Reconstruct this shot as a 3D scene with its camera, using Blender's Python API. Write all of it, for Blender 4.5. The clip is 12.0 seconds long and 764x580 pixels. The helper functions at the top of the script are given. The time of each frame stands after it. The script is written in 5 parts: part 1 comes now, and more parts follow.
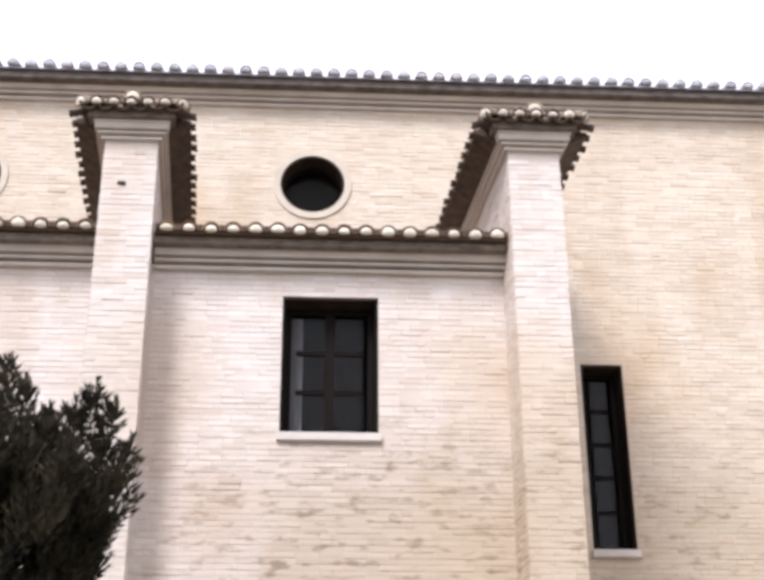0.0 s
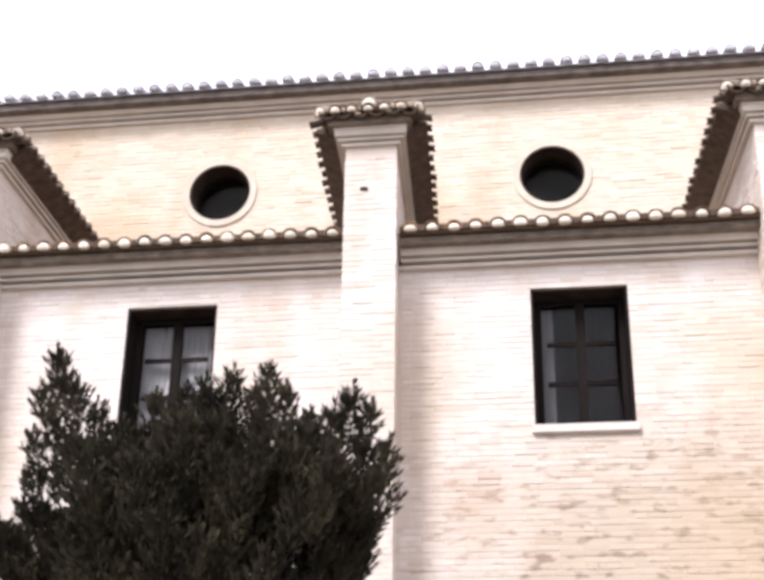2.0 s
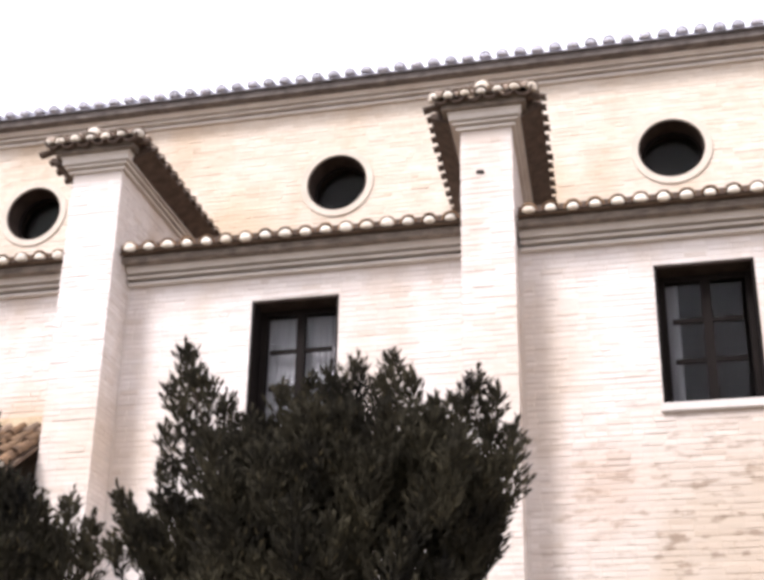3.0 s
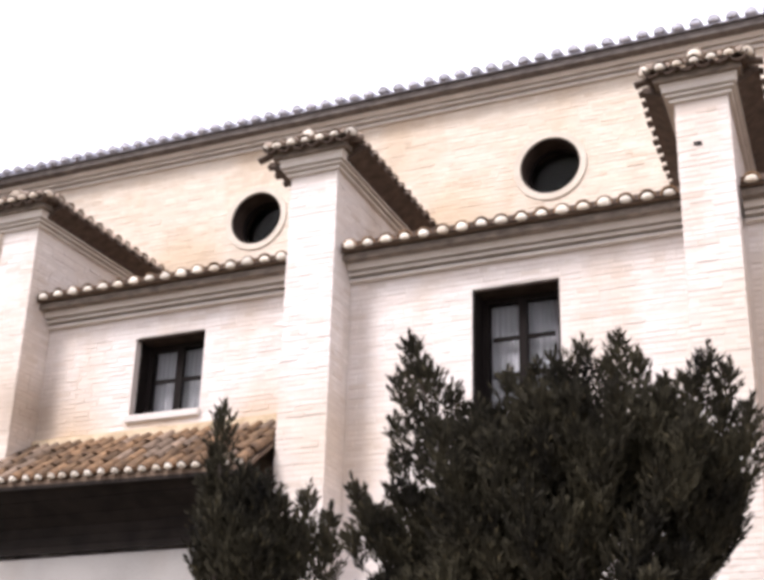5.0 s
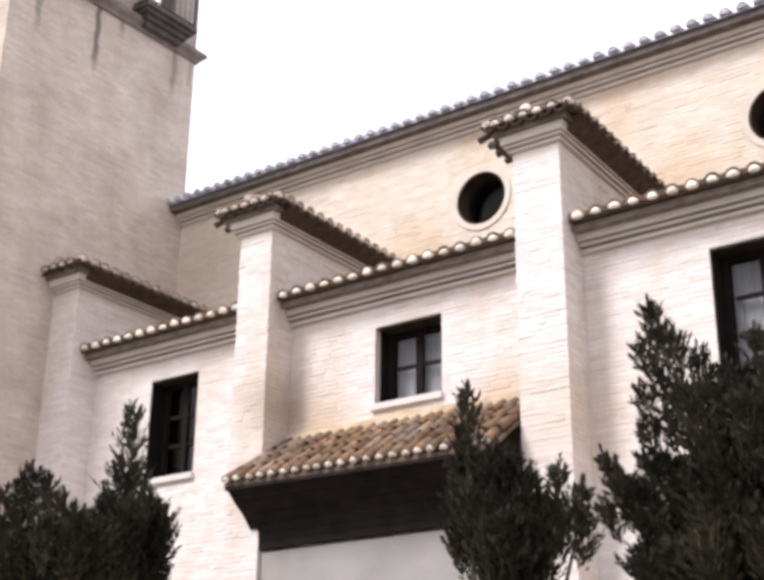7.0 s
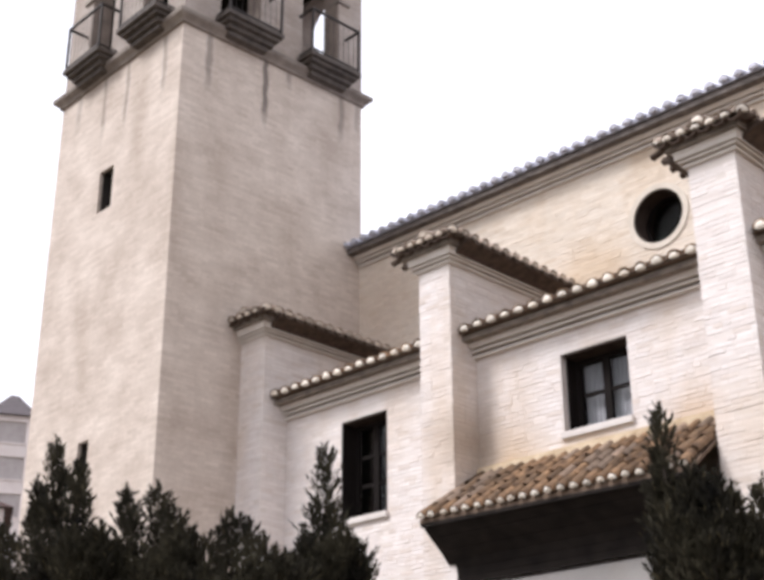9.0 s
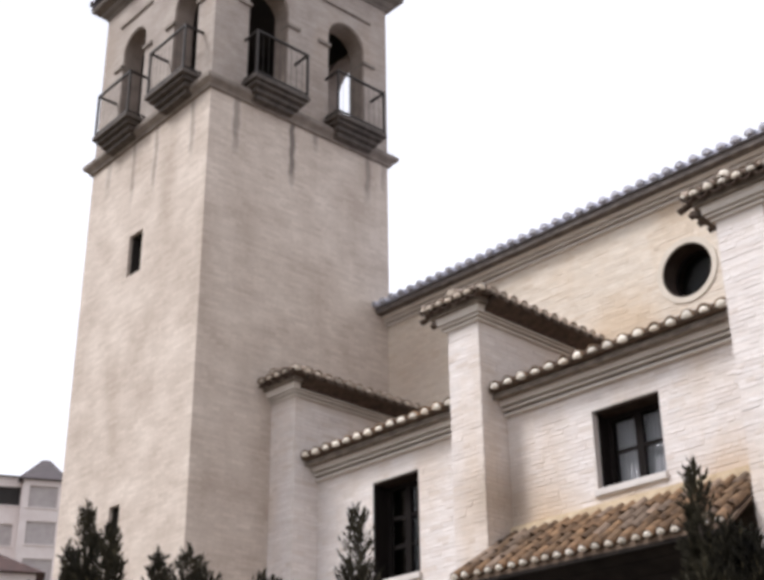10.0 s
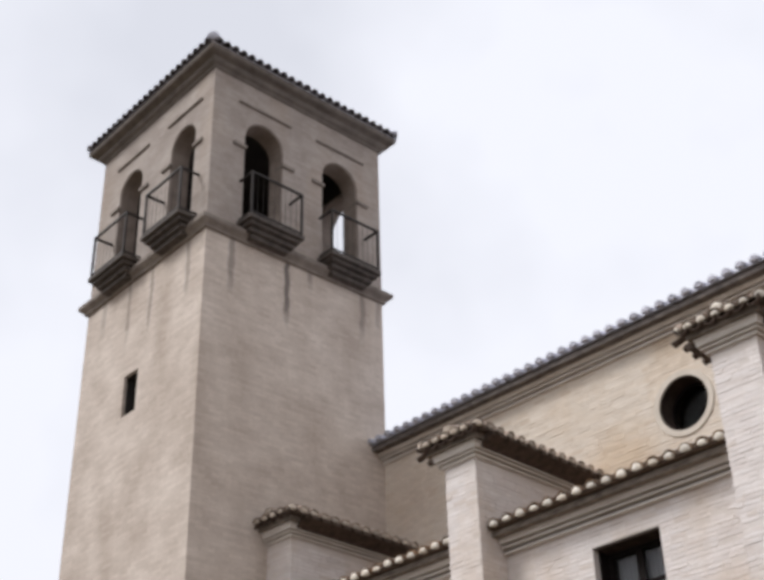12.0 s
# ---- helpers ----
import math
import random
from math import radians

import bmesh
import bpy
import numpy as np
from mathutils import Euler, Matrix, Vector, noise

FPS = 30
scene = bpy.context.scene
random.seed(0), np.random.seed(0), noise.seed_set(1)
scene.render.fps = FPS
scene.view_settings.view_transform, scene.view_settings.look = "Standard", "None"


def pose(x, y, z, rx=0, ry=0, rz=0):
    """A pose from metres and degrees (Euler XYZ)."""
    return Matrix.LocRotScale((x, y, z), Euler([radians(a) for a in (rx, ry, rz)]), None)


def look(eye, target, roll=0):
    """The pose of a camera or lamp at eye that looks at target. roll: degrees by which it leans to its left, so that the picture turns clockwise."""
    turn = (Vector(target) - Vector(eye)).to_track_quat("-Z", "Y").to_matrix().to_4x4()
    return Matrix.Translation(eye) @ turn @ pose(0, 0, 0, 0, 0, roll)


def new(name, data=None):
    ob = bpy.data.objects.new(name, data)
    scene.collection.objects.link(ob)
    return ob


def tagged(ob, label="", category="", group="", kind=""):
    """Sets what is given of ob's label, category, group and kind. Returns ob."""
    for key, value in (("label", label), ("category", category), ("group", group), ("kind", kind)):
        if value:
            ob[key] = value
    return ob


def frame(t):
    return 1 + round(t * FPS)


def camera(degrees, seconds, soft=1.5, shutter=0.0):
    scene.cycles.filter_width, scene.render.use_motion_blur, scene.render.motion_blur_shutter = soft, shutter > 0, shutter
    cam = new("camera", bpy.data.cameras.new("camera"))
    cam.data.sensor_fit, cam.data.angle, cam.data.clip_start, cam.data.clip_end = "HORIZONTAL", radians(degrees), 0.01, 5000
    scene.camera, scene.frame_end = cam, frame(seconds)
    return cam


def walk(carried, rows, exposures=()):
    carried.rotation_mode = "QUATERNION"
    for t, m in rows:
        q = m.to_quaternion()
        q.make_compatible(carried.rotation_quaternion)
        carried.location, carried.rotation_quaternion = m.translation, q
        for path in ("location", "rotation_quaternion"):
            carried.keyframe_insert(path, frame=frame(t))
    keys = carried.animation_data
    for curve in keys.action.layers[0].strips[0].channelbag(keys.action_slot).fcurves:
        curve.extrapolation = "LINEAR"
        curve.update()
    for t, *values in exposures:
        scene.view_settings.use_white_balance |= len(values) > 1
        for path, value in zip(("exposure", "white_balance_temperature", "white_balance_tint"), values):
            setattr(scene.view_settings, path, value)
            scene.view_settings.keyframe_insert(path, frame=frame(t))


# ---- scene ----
cam = camera(33.3, 12.0, soft=4.0)
EYE = (0.0, 0.0, 1.6)
# seconds, yaw, pitch, roll of a camera panned from one standpoint
ROWS = [
    (0.0, -3.71, 24.60, -0.30),
    (0.5, -1.38, 24.57, -0.16),
    (1.0, 1.74, 24.67, 0.19),
    (1.5, 4.94, 24.30, 0.51),
    (2.0, 8.40, 24.29, 0.86),
    (2.5, 11.70, 24.05, 1.21),
    (3.0, 14.29, 23.54, 0.96),
    (3.2, 15.44, 23.56, 1.10),
    (4.8, 24.11, 22.93, 1.18),
    (5.0, 24.96, 22.76, 1.68),
    (5.5, 27.62, 22.56, 1.74),
    (6.0, 30.50, 22.33, 1.49),
    (6.5, 33.48, 22.01, 0.89),
    (7.0, 36.15, 21.59, 0.63),
    (7.2, 36.99, 21.46, 0.59),
    (8.8, 43.87, 22.77, -0.44),
    (9.0, 44.85, 23.04, -0.26),
    (9.5, 46.22, 23.92, -0.37),
    (10.0, 46.24, 25.70, -0.63),
    (10.5, 45.77, 27.53, -0.76),
    (11.0, 45.96, 29.07, -1.01),
    (11.5, 46.22, 30.46, -1.61),
    (12.0, 45.86, 31.82, -1.55),
]
# seconds, stops, white point, tint
EXPOSURES = [(0.0, -0.04, 6150, 15), (1.0, 0.17, 6220, 16), (2.5, 0.25, 6260, 17), (5.5, 0.15, 6280, 18), (7.0, 0.09, 6240, 16), (9.0, -0.11, 6150, 14), (9.5, -0.20, 6150, 13), (12.0, -0.67, 6200, 11)]
walk(cam, [(t, pose(*EYE, 90 + pitch, 0, yaw) @ pose(0, 0, 0, 0, 0, roll)) for t, yaw, pitch, roll in ROWS], EXPOSURES)

# ---- light ----
world = bpy.data.worlds.new("overcast_sky")
scene.world = world
world.use_nodes = True
wt = world.node_tree
wt.nodes.clear()
w_out = wt.nodes.new("ShaderNodeOutputWorld")
w_bg = wt.nodes.new("ShaderNodeBackground")
w_sky = wt.nodes.new("ShaderNodeTexSky")
w_sky.sky_type = "NISHITA"
w_sky.sun_disc = False
SUN_EL, SUN_AZ = radians(48), radians(212)
w_sky.sun_elevation, w_sky.sun_rotation = SUN_EL, SUN_AZ
w_sky.air_density, w_sky.dust_density = 1.0, 2.0
w_cloud = wt.nodes.new("ShaderNodeTexNoise")
w_cloud.inputs["Scale"].default_value = 1.6
w_cloud.inputs["Detail"].default_value = 5
w_ramp = wt.nodes.new("ShaderNodeMapRange")
w_ramp.inputs["From Min"].default_value, w_ramp.inputs["From Max"].default_value = 0.36, 0.50
w_ramp.inputs["To Min"].default_value, w_ramp.inputs["To Max"].default_value = 0.78, 1.0
w_mix = wt.nodes.new("ShaderNodeMix")
w_mix.data_type = "RGBA"
w_mix.inputs[7].default_value = (16.6, 16.5, 17.0, 1)
w_coord = wt.nodes.new("ShaderNodeTexCoord")
w_bg.inputs["Strength"].default_value = 0.09
wt.links.new(w_coord.outputs["Generated"], w_cloud.inputs["Vector"])
wt.links.new(w_cloud.outputs["Fac"], w_ramp.inputs["Value"])
wt.links.new(w_ramp.outputs["Result"], w_mix.inputs[0])
wt.links.new(w_sky.outputs["Color"], w_mix.inputs[6])
wt.links.new(w_mix.outputs[2], w_bg.inputs["Color"])
wt.links.new(w_bg.outputs["Background"], w_out.inputs["Surface"])

sun_data = bpy.data.lights.new("sun", "SUN")
sun_data.energy, sun_data.angle, sun_data.color = 4.0, radians(16), (1.0, 0.965, 0.92)
sun = new("sun", sun_data)
sun_way = Vector((math.sin(SUN_AZ) * math.cos(SUN_EL), math.cos(SUN_AZ) * math.cos(SUN_EL), math.sin(SUN_EL)))
sun.matrix_world = look(sun_way * 60, (0, 0, 0))


# ---- materials ----
def material(name, base, other, scale=3.0, fine=40.0, rough=0.85, bump=0.3, metal=0.0, spread=0.0, per="", stretch=(1, 1, 1), stain=None, stain_amount=0.0, gloss=0.35, worn=None, worn_share=0.05, worn_mix=0.55, patches=(), relief=0.01):
    """Two colours mixed at two scales, relief, and a shift of lightness by piece."""
    m = bpy.data.materials.new(name)
    m.use_nodes = True
    nt = m.node_tree
    b = nt.nodes["Principled BSDF"]
    b.inputs["Metallic"].default_value = metal
    b.inputs["Specular IOR Level"].default_value = gloss
    co = nt.nodes.new("ShaderNodeTexCoord")
    mp = nt.nodes.new("ShaderNodeMapping")
    mp.inputs["Scale"].default_value = stretch
    geo = nt.nodes.new("ShaderNodeNewGeometry")
    nt.links.new(geo.outputs["Position"], mp.inputs["Vector"])
    n1 = nt.nodes.new("ShaderNodeTexNoise")
    n1.inputs["Scale"].default_value, n1.inputs["Detail"].default_value = scale, 6
    n2 = nt.nodes.new("ShaderNodeTexNoise")
    n2.inputs["Scale"].default_value, n2.inputs["Detail"].default_value = fine, 4
    for n in (n1, n2):
        nt.links.new(mp.outputs["Vector"], n.inputs["Vector"])
    add = nt.nodes.new("ShaderNodeMath")
    add.operation = "MULTIPLY_ADD"
    nt.links.new(n2.outputs["Fac"], add.inputs[0])
    add.inputs[1].default_value = 0.45
    nt.links.new(n1.outputs["Fac"], add.inputs[2])
    rng = nt.nodes.new("ShaderNodeMapRange")
    rng.inputs["From Min"].default_value, rng.inputs["From Max"].default_value = 0.5, 0.95
    nt.links.new(add.outputs[0], rng.inputs["Value"])
    mix = nt.nodes.new("ShaderNodeMix")
    mix.data_type = "RGBA"
    mix.inputs[6].default_value, mix.inputs[7].default_value = (*base, 1), (*other, 1)
    nt.links.new(rng.outputs["Result"], mix.inputs[0])
    colour = mix.outputs[2]
    if stain:
        n3 = nt.nodes.new("ShaderNodeTexNoise")
        n3.inputs["Scale"].default_value, n3.inputs["Detail"].default_value = 0.8, 7
        sm = nt.nodes.new("ShaderNodeMapping")
        sm.inputs["Scale"].default_value = (1.3, 1.3, 0.45)
        nt.links.new(geo.outputs["Position"], sm.inputs["Vector"])
        nt.links.new(sm.outputs["Vector"], n3.inputs["Vector"])
        sr = nt.nodes.new("ShaderNodeMapRange")
        sr.inputs["From Min"].default_value, sr.inputs["From Max"].default_value = 0.5, 0.75
        sr.inputs["To Max"].default_value = stain_amount
        nt.links.new(n3.outputs["Fac"], sr.inputs["Value"])
        sx = nt.nodes.new("ShaderNodeMix")
        sx.data_type = "RGBA"
        sx.inputs[7].default_value = (*stain, 1)
        nt.links.new(sr.outputs["Result"], sx.inputs[0])
        nt.links.new(colour, sx.inputs[6])
        colour = sx.outputs[2]
        for patch in patches:
            # a stain or worn patch with a ragged edge: centre x, z, radius, colour, strength
            away = nt.nodes.new("ShaderNodeVectorMath")
            away.operation = "MULTIPLY_ADD"
            away.inputs[1].default_value = (1 / patch[2], 0, 1 / patch[2])
            away.inputs[2].default_value = (-patch[0] / patch[2], 0, -patch[1] / patch[2])
            nt.links.new(geo.outputs["Position"], away.inputs[0])
            far = nt.nodes.new("ShaderNodeVectorMath")
            far.operation = "LENGTH"
            nt.links.new(away.outputs[0], far.inputs[0])
            rag = nt.nodes.new("ShaderNodeMath")
            rag.operation = "MULTIPLY_ADD"
            rag.inputs[1].default_value = 1.6
            nt.links.new(n3.outputs["Fac"], rag.inputs[0])
            nt.links.new(far.outputs["Value"], rag.inputs[2])
            pr = nt.nodes.new("ShaderNodeMapRange")
            pr.inputs["From Min"].default_value, pr.inputs["From Max"].default_value = 1.9, 1.1
            pr.inputs["To Max"].default_value = patch[4]
            nt.links.new(rag.outputs[0], pr.inputs["Value"])
            px = nt.nodes.new("ShaderNodeMix")
            px.data_type = "RGBA"
            px.inputs[7].default_value = (*patch[3], 1)
            nt.links.new(pr.outputs["Result"], px.inputs[0])
            nt.links.new(colour, px.inputs[6])
            colour = px.outputs[2]
            if len(patch) > 5:
                # eroded brick: small flat dark pits inside the patch
                pit = nt.nodes.new("ShaderNodeTexNoise")
                pit.inputs["Scale"].default_value, pit.inputs["Detail"].default_value = 5.0, 3
                pm = nt.nodes.new("ShaderNodeMapping")
                pm.inputs["Scale"].default_value = (1.0, 1.0, 2.6)
                nt.links.new(geo.outputs["Position"], pm.inputs["Vector"])
                nt.links.new(pm.outputs["Vector"], pit.inputs["Vector"])
                pt = nt.nodes.new("ShaderNodeMapRange")
                pt.inputs["From Min"].default_value, pt.inputs["From Max"].default_value = 0.55, 0.68
                nt.links.new(pit.outputs["Fac"], pt.inputs["Value"])
                pa = nt.nodes.new("ShaderNodeMath")
                pa.operation = "MULTIPLY"
                nt.links.new(pt.outputs["Result"], pa.inputs[0])
                nt.links.new(pr.outputs["Result"], pa.inputs[1])
                pd = nt.nodes.new("ShaderNodeMix")
                pd.data_type = "RGBA"
                pd.inputs[7].default_value = (*patch[5], 1)
                nt.links.new(pa.outputs[0], pd.inputs[0])
                nt.links.new(colour, pd.inputs[6])
                colour = pd.outputs[2]
    if spread:
        if per == "object":
            info = nt.nodes.new("ShaderNodeObjectInfo")
            rnd = info.outputs["Random"]
        else:
            rnd = geo.outputs["Random Per Island"]
        rv = nt.nodes.new("ShaderNodeMapRange")
        rv.inputs["To Min"].default_value, rv.inputs["To Max"].default_value = 1 - spread, 1 + spread
        nt.links.new(rnd, rv.inputs["Value"])
        hs = nt.nodes.new("ShaderNodeHueSaturation")
        nt.links.new(rv.outputs["Result"], hs.inputs["Value"])
        nt.links.new(colour, hs.inputs["Color"])
        colour = hs.outputs["Color"]
        if worn:
            pick = nt.nodes.new("ShaderNodeMapRange")
            pick.inputs["From Min"].default_value, pick.inputs["From Max"].default_value = 1 - worn_share, 1 - worn_share * 0.4
            pick.inputs["To Max"].default_value = worn_mix
            nt.links.new(rnd, pick.inputs["Value"])
            wx = nt.nodes.new("ShaderNodeMix")
            wx.data_type = "RGBA"
            wx.inputs[7].default_value = (*worn, 1)
            nt.links.new(pick.outputs["Result"], wx.inputs[0])
            nt.links.new(colour, wx.inputs[6])
            colour = wx.outputs[2]
    nt.links.new(colour, b.inputs["Base Color"])
    rr = nt.nodes.new("ShaderNodeMapRange")
    rr.inputs["To Min"].default_value, rr.inputs["To Max"].default_value = max(0.05, rough - 0.12), min(1, rough + 0.1)
    nt.links.new(n2.outputs["Fac"], rr.inputs["Value"])
    nt.links.new(rr.outputs["Result"], b.inputs["Roughness"])
    if bump:
        bp = nt.nodes.new("ShaderNodeBump")
        bp.inputs["Strength"].default_value, bp.inputs["Distance"].default_value = bump, relief
        nt.links.new(add.outputs[0], bp.inputs["Height"])
        nt.links.new(bp.outputs["Normal"], b.inputs["Normal"])
    return m


STREAKY = (1.0, 1.0, 5.5)
WASHED = dict(spread=0.06, stain=(0.58, 0.47, 0.37), stain_amount=0.7, worn=(0.46, 0.37, 0.29), worn_share=0.10, worn_mix=0.4, stretch=STREAKY, bump=0.4, relief=0.011, patches=(
    (0.9, 4.2, 2.7, (0.49, 0.40, 0.305), 0.85, (0.27, 0.20, 0.145)), (2.65, 4.6, 1.8, (0.51, 0.41, 0.30), 0.7, (0.34, 0.26, 0.19)), (2.35, 6.6, 0.9, (0.58, 0.46, 0.33), 0.6), (1.7, 7.0, 0.6, (0.60, 0.50, 0.39), 0.5), (-0.95, 5.2, 0.6, (0.53, 0.41, 0.32), 0.6, (0.33, 0.24, 0.18)),
    (-10.9, 6.35, 0.75, (0.50, 0.36, 0.22), 0.7), (-9.5, 6.2, 0.6, (0.54, 0.41, 0.26), 0.65), (-7.9, 6.2, 0.7, (0.52, 0.38, 0.25), 0.65), (-11.45, 6.7, 0.75, (0.34, 0.26, 0.19), 0.75), (-1.7, 6.6, 1.0, (0.56, 0.46, 0.36), 0.5), (-6.75, 5.8, 0.9, (0.57, 0.45, 0.33), 0.5)))
CREAM = dict(spread=0.06, stain=(0.53, 0.40, 0.27), stain_amount=0.75, worn=(0.46, 0.35, 0.245), worn_share=0.10, worn_mix=0.4, stretch=STREAKY, bump=0.4, relief=0.011, patches=(
    (5.4, 4.6, 2.8, (0.47, 0.385, 0.285), 0.75, (0.34, 0.265, 0.195)), (-10.9, 9.6, 0.9, (0.55, 0.39, 0.23), 0.5), (-6.2, 9.7, 0.9, (0.55, 0.39, 0.23), 0.55), (-1.9, 9.8, 0.8, (0.56, 0.40, 0.24), 0.6), (-15.6, 10.6, 1.0, (0.50, 0.40, 0.31), 0.6)))
MORTAR = material("lime_mortar", (0.60, 0.535, 0.485), (0.72, 0.665, 0.62), 1.5, 60, stain=(0.52, 0.42, 0.33), stain_amount=0.7, patches=WASHED["patches"])
NAVE_MORTAR = material("cream_mortar", (0.57, 0.485, 0.39), (0.69, 0.615, 0.525), 1.5, 60, stain=CREAM["stain"], stain_amount=0.75, patches=CREAM["patches"])
BRICK = material("limewashed_brick", (0.65, 0.58, 0.535), (0.78, 0.73, 0.70), 2.4, 22, per="object", **dict(WASHED, worn=(0.34, 0.26, 0.19), worn_share=0.16, worn_mix=0.35))
SHAFT_BRICK = material("limewashed_shaft_brick", (0.65, 0.58, 0.535), (0.78, 0.73, 0.70), 2.4, 22, per="object", **WASHED)
BRICK_MASS = material("limewashed_brick_mass", (0.65, 0.58, 0.535), (0.78, 0.73, 0.70), 2.4, 22, **WASHED)
NAVE_BRICK = material("cream_brick", (0.61, 0.52, 0.42), (0.735, 0.66, 0.57), 2.4, 22, per="object", **CREAM)
NAVE_BRICK_MASS = material("cream_brick_mass", (0.61, 0.52, 0.42), (0.735, 0.66, 0.57), 2.4, 22, **CREAM)
RENDER_MOULD = material("plastered_moulding", (0.58, 0.525, 0.47), (0.69, 0.64, 0.58), 3, 50, bump=0.2)
SOFFIT = material("weathered_eave_boards", (0.105, 0.085, 0.068), (0.27, 0.225, 0.185), 7, 45, bump=0.5, relief=0.02, stretch=(1, 1, 2.5))
TILE = material("clay_roof_tile", (0.085, 0.050, 0.030), (0.30, 0.18, 0.095), 7, 40, spread=0.45, per="object", bump=0.6, stain=(0.045, 0.034, 0.024), stain_amount=0.75, worn=(0.05, 0.038, 0.026), worn_share=0.2)
TILE_GREY = material("lichened_roof_tile", (0.40, 0.40, 0.455), (0.62, 0.62, 0.685), 8, 60, spread=0.2, per="object", bump=0.4)
TILE_MASS = material("clay_roof_tile_mass", (0.10, 0.065, 0.045), (0.20, 0.14, 0.095), 8, 60, spread=0.25, bump=0.4)
LIME = material("white_lime_plug", (0.70, 0.62, 0.50), (0.86, 0.81, 0.73), 14, 60, spread=0.22, per="object", bump=0.6, worn=(0.42, 0.34, 0.25), worn_share=0.22)
LIME_DUSTY = material("dusty_lime_plug", (0.42, 0.345, 0.27), (0.66, 0.585, 0.49), 14, 60, spread=0.3, per="object", bump=0.6)
RING_PLASTER = material("cream_ring_plaster", (0.52, 0.455, 0.375), (0.64, 0.575, 0.49), 3, 40, bump=0.4)
OCHRE_LIME = material("ochre_lime_fillet", (0.42, 0.31, 0.19), (0.66, 0.54, 0.38), 4, 40, bump=0.6, relief=0.02)
LINTEL = material("brown_timber_lintel", (0.030, 0.021, 0.017), (0.062, 0.045, 0.036), 5, 40, rough=0.85, gloss=0.15)
WOOD = material("dark_stained_wood", (0.007, 0.005, 0.0045), (0.013, 0.0095, 0.008), 4, 40, rough=0.85, stretch=(4, 4, 0.6), gloss=0.15)
CANOPY_WOOD = material("canopy_boards", (0.012, 0.010, 0.009), (0.026, 0.021, 0.018), 4, 40, rough=0.9, gloss=0.1)
# near-black in place of unlit surfaces inside the tower
INNER = material("unlit_tower_black", (0.022, 0.018, 0.016), (0.04, 0.033, 0.028), 3, 40)
# brown that darkens the arch reveals as shade would
REVEAL = material("shaded_arch_lining", (0.20, 0.158, 0.132), (0.30, 0.245, 0.205), 4, 30, bump=0.5)
# eave plaster with the shade below the roof edge mixed into its colour
EAVE_SHADED = material("shaded_eave_plaster", (0.11, 0.092, 0.078), (0.19, 0.16, 0.137), 4, 40, bump=0.4)
# older tile, darkened further for the shade seen below the cap eaves
TILE_OLD = material("weathered_shaded_tile", (0.12, 0.084, 0.060), (0.27, 0.195, 0.14), 8, 60, spread=0.35, per="object", bump=0.4)
TILE_TOWER = material("slate_dark_tower_tile", (0.055, 0.048, 0.048), (0.14, 0.122, 0.12), 8, 60, spread=0.3, per="object", bump=0.4)
EAVE_DARK = material("dark_nave_eave_boards", (0.075, 0.064, 0.058), (0.175, 0.15, 0.135), 7, 45, bump=0.5, relief=0.02, stretch=(1, 1, 2.5))
# dusty tan tile, made paler for the light on the tile tops
TILE_DUSTY_LIT = material("dusty_lit_tile", (0.22, 0.165, 0.125), (0.46, 0.37, 0.295), 8, 50, spread=0.3, per="object", bump=0.5)
# underside tile, coloured dark to hold the eave shade
SHADED_TILE = material("shaded_tile_underside", (0.050, 0.034, 0.026), (0.115, 0.08, 0.06), 9, 50, bump=0.6)
LEDGE = material("blackened_stone_ledge", (0.055, 0.045, 0.04), (0.12, 0.10, 0.085), 6, 50, bump=0.5)
HOUSE_ROOF = material("dark_house_roof", (0.07, 0.058, 0.06), (0.11, 0.092, 0.095), 2, 20)
RED_ROOF = material("dark_red_house_roof", (0.045, 0.024, 0.021), (0.08, 0.043, 0.036), 2, 20)
STONE = material("grey_tower_stone", (0.16, 0.13, 0.11), (0.28, 0.24, 0.205), 4, 40, bump=0.5)
IRON = material("black_wrought_iron", (0.03, 0.028, 0.027), (0.06, 0.05, 0.045), 20, 90, rough=0.6, metal=0.6)
BARK = material("pine_bark", (0.035, 0.026, 0.02), (0.07, 0.052, 0.04), 12, 60, bump=0.8)
LEAF = material("dark_conifer_foliage", (0.010, 0.0093, 0.0082), (0.052, 0.046, 0.029), 2.0, 5, rough=0.85, gloss=0.08, spread=0.2, worn=(0.11, 0.09, 0.05), worn_share=0.05, bump=0)
GROUND = material("dry_ground", (0.115, 0.095, 0.07), (0.18, 0.15, 0.11), 0.4, 12, bump=0.6)
# near-black; flat pieces of it stand for unlit depth in openings
DARK = material("unlit_depth_black", (0.02, 0.018, 0.017), (0.035, 0.03, 0.028), 3, 30)
WHITEWASH = material("whitewashed_house_wall", (0.62, 0.54, 0.51), (0.71, 0.64, 0.61), 1, 20)
CURTAIN = material("pale_curtain", (0.20, 0.193, 0.205), (0.27, 0.262, 0.275), 3, 20, stretch=(6, 6, 0.6))


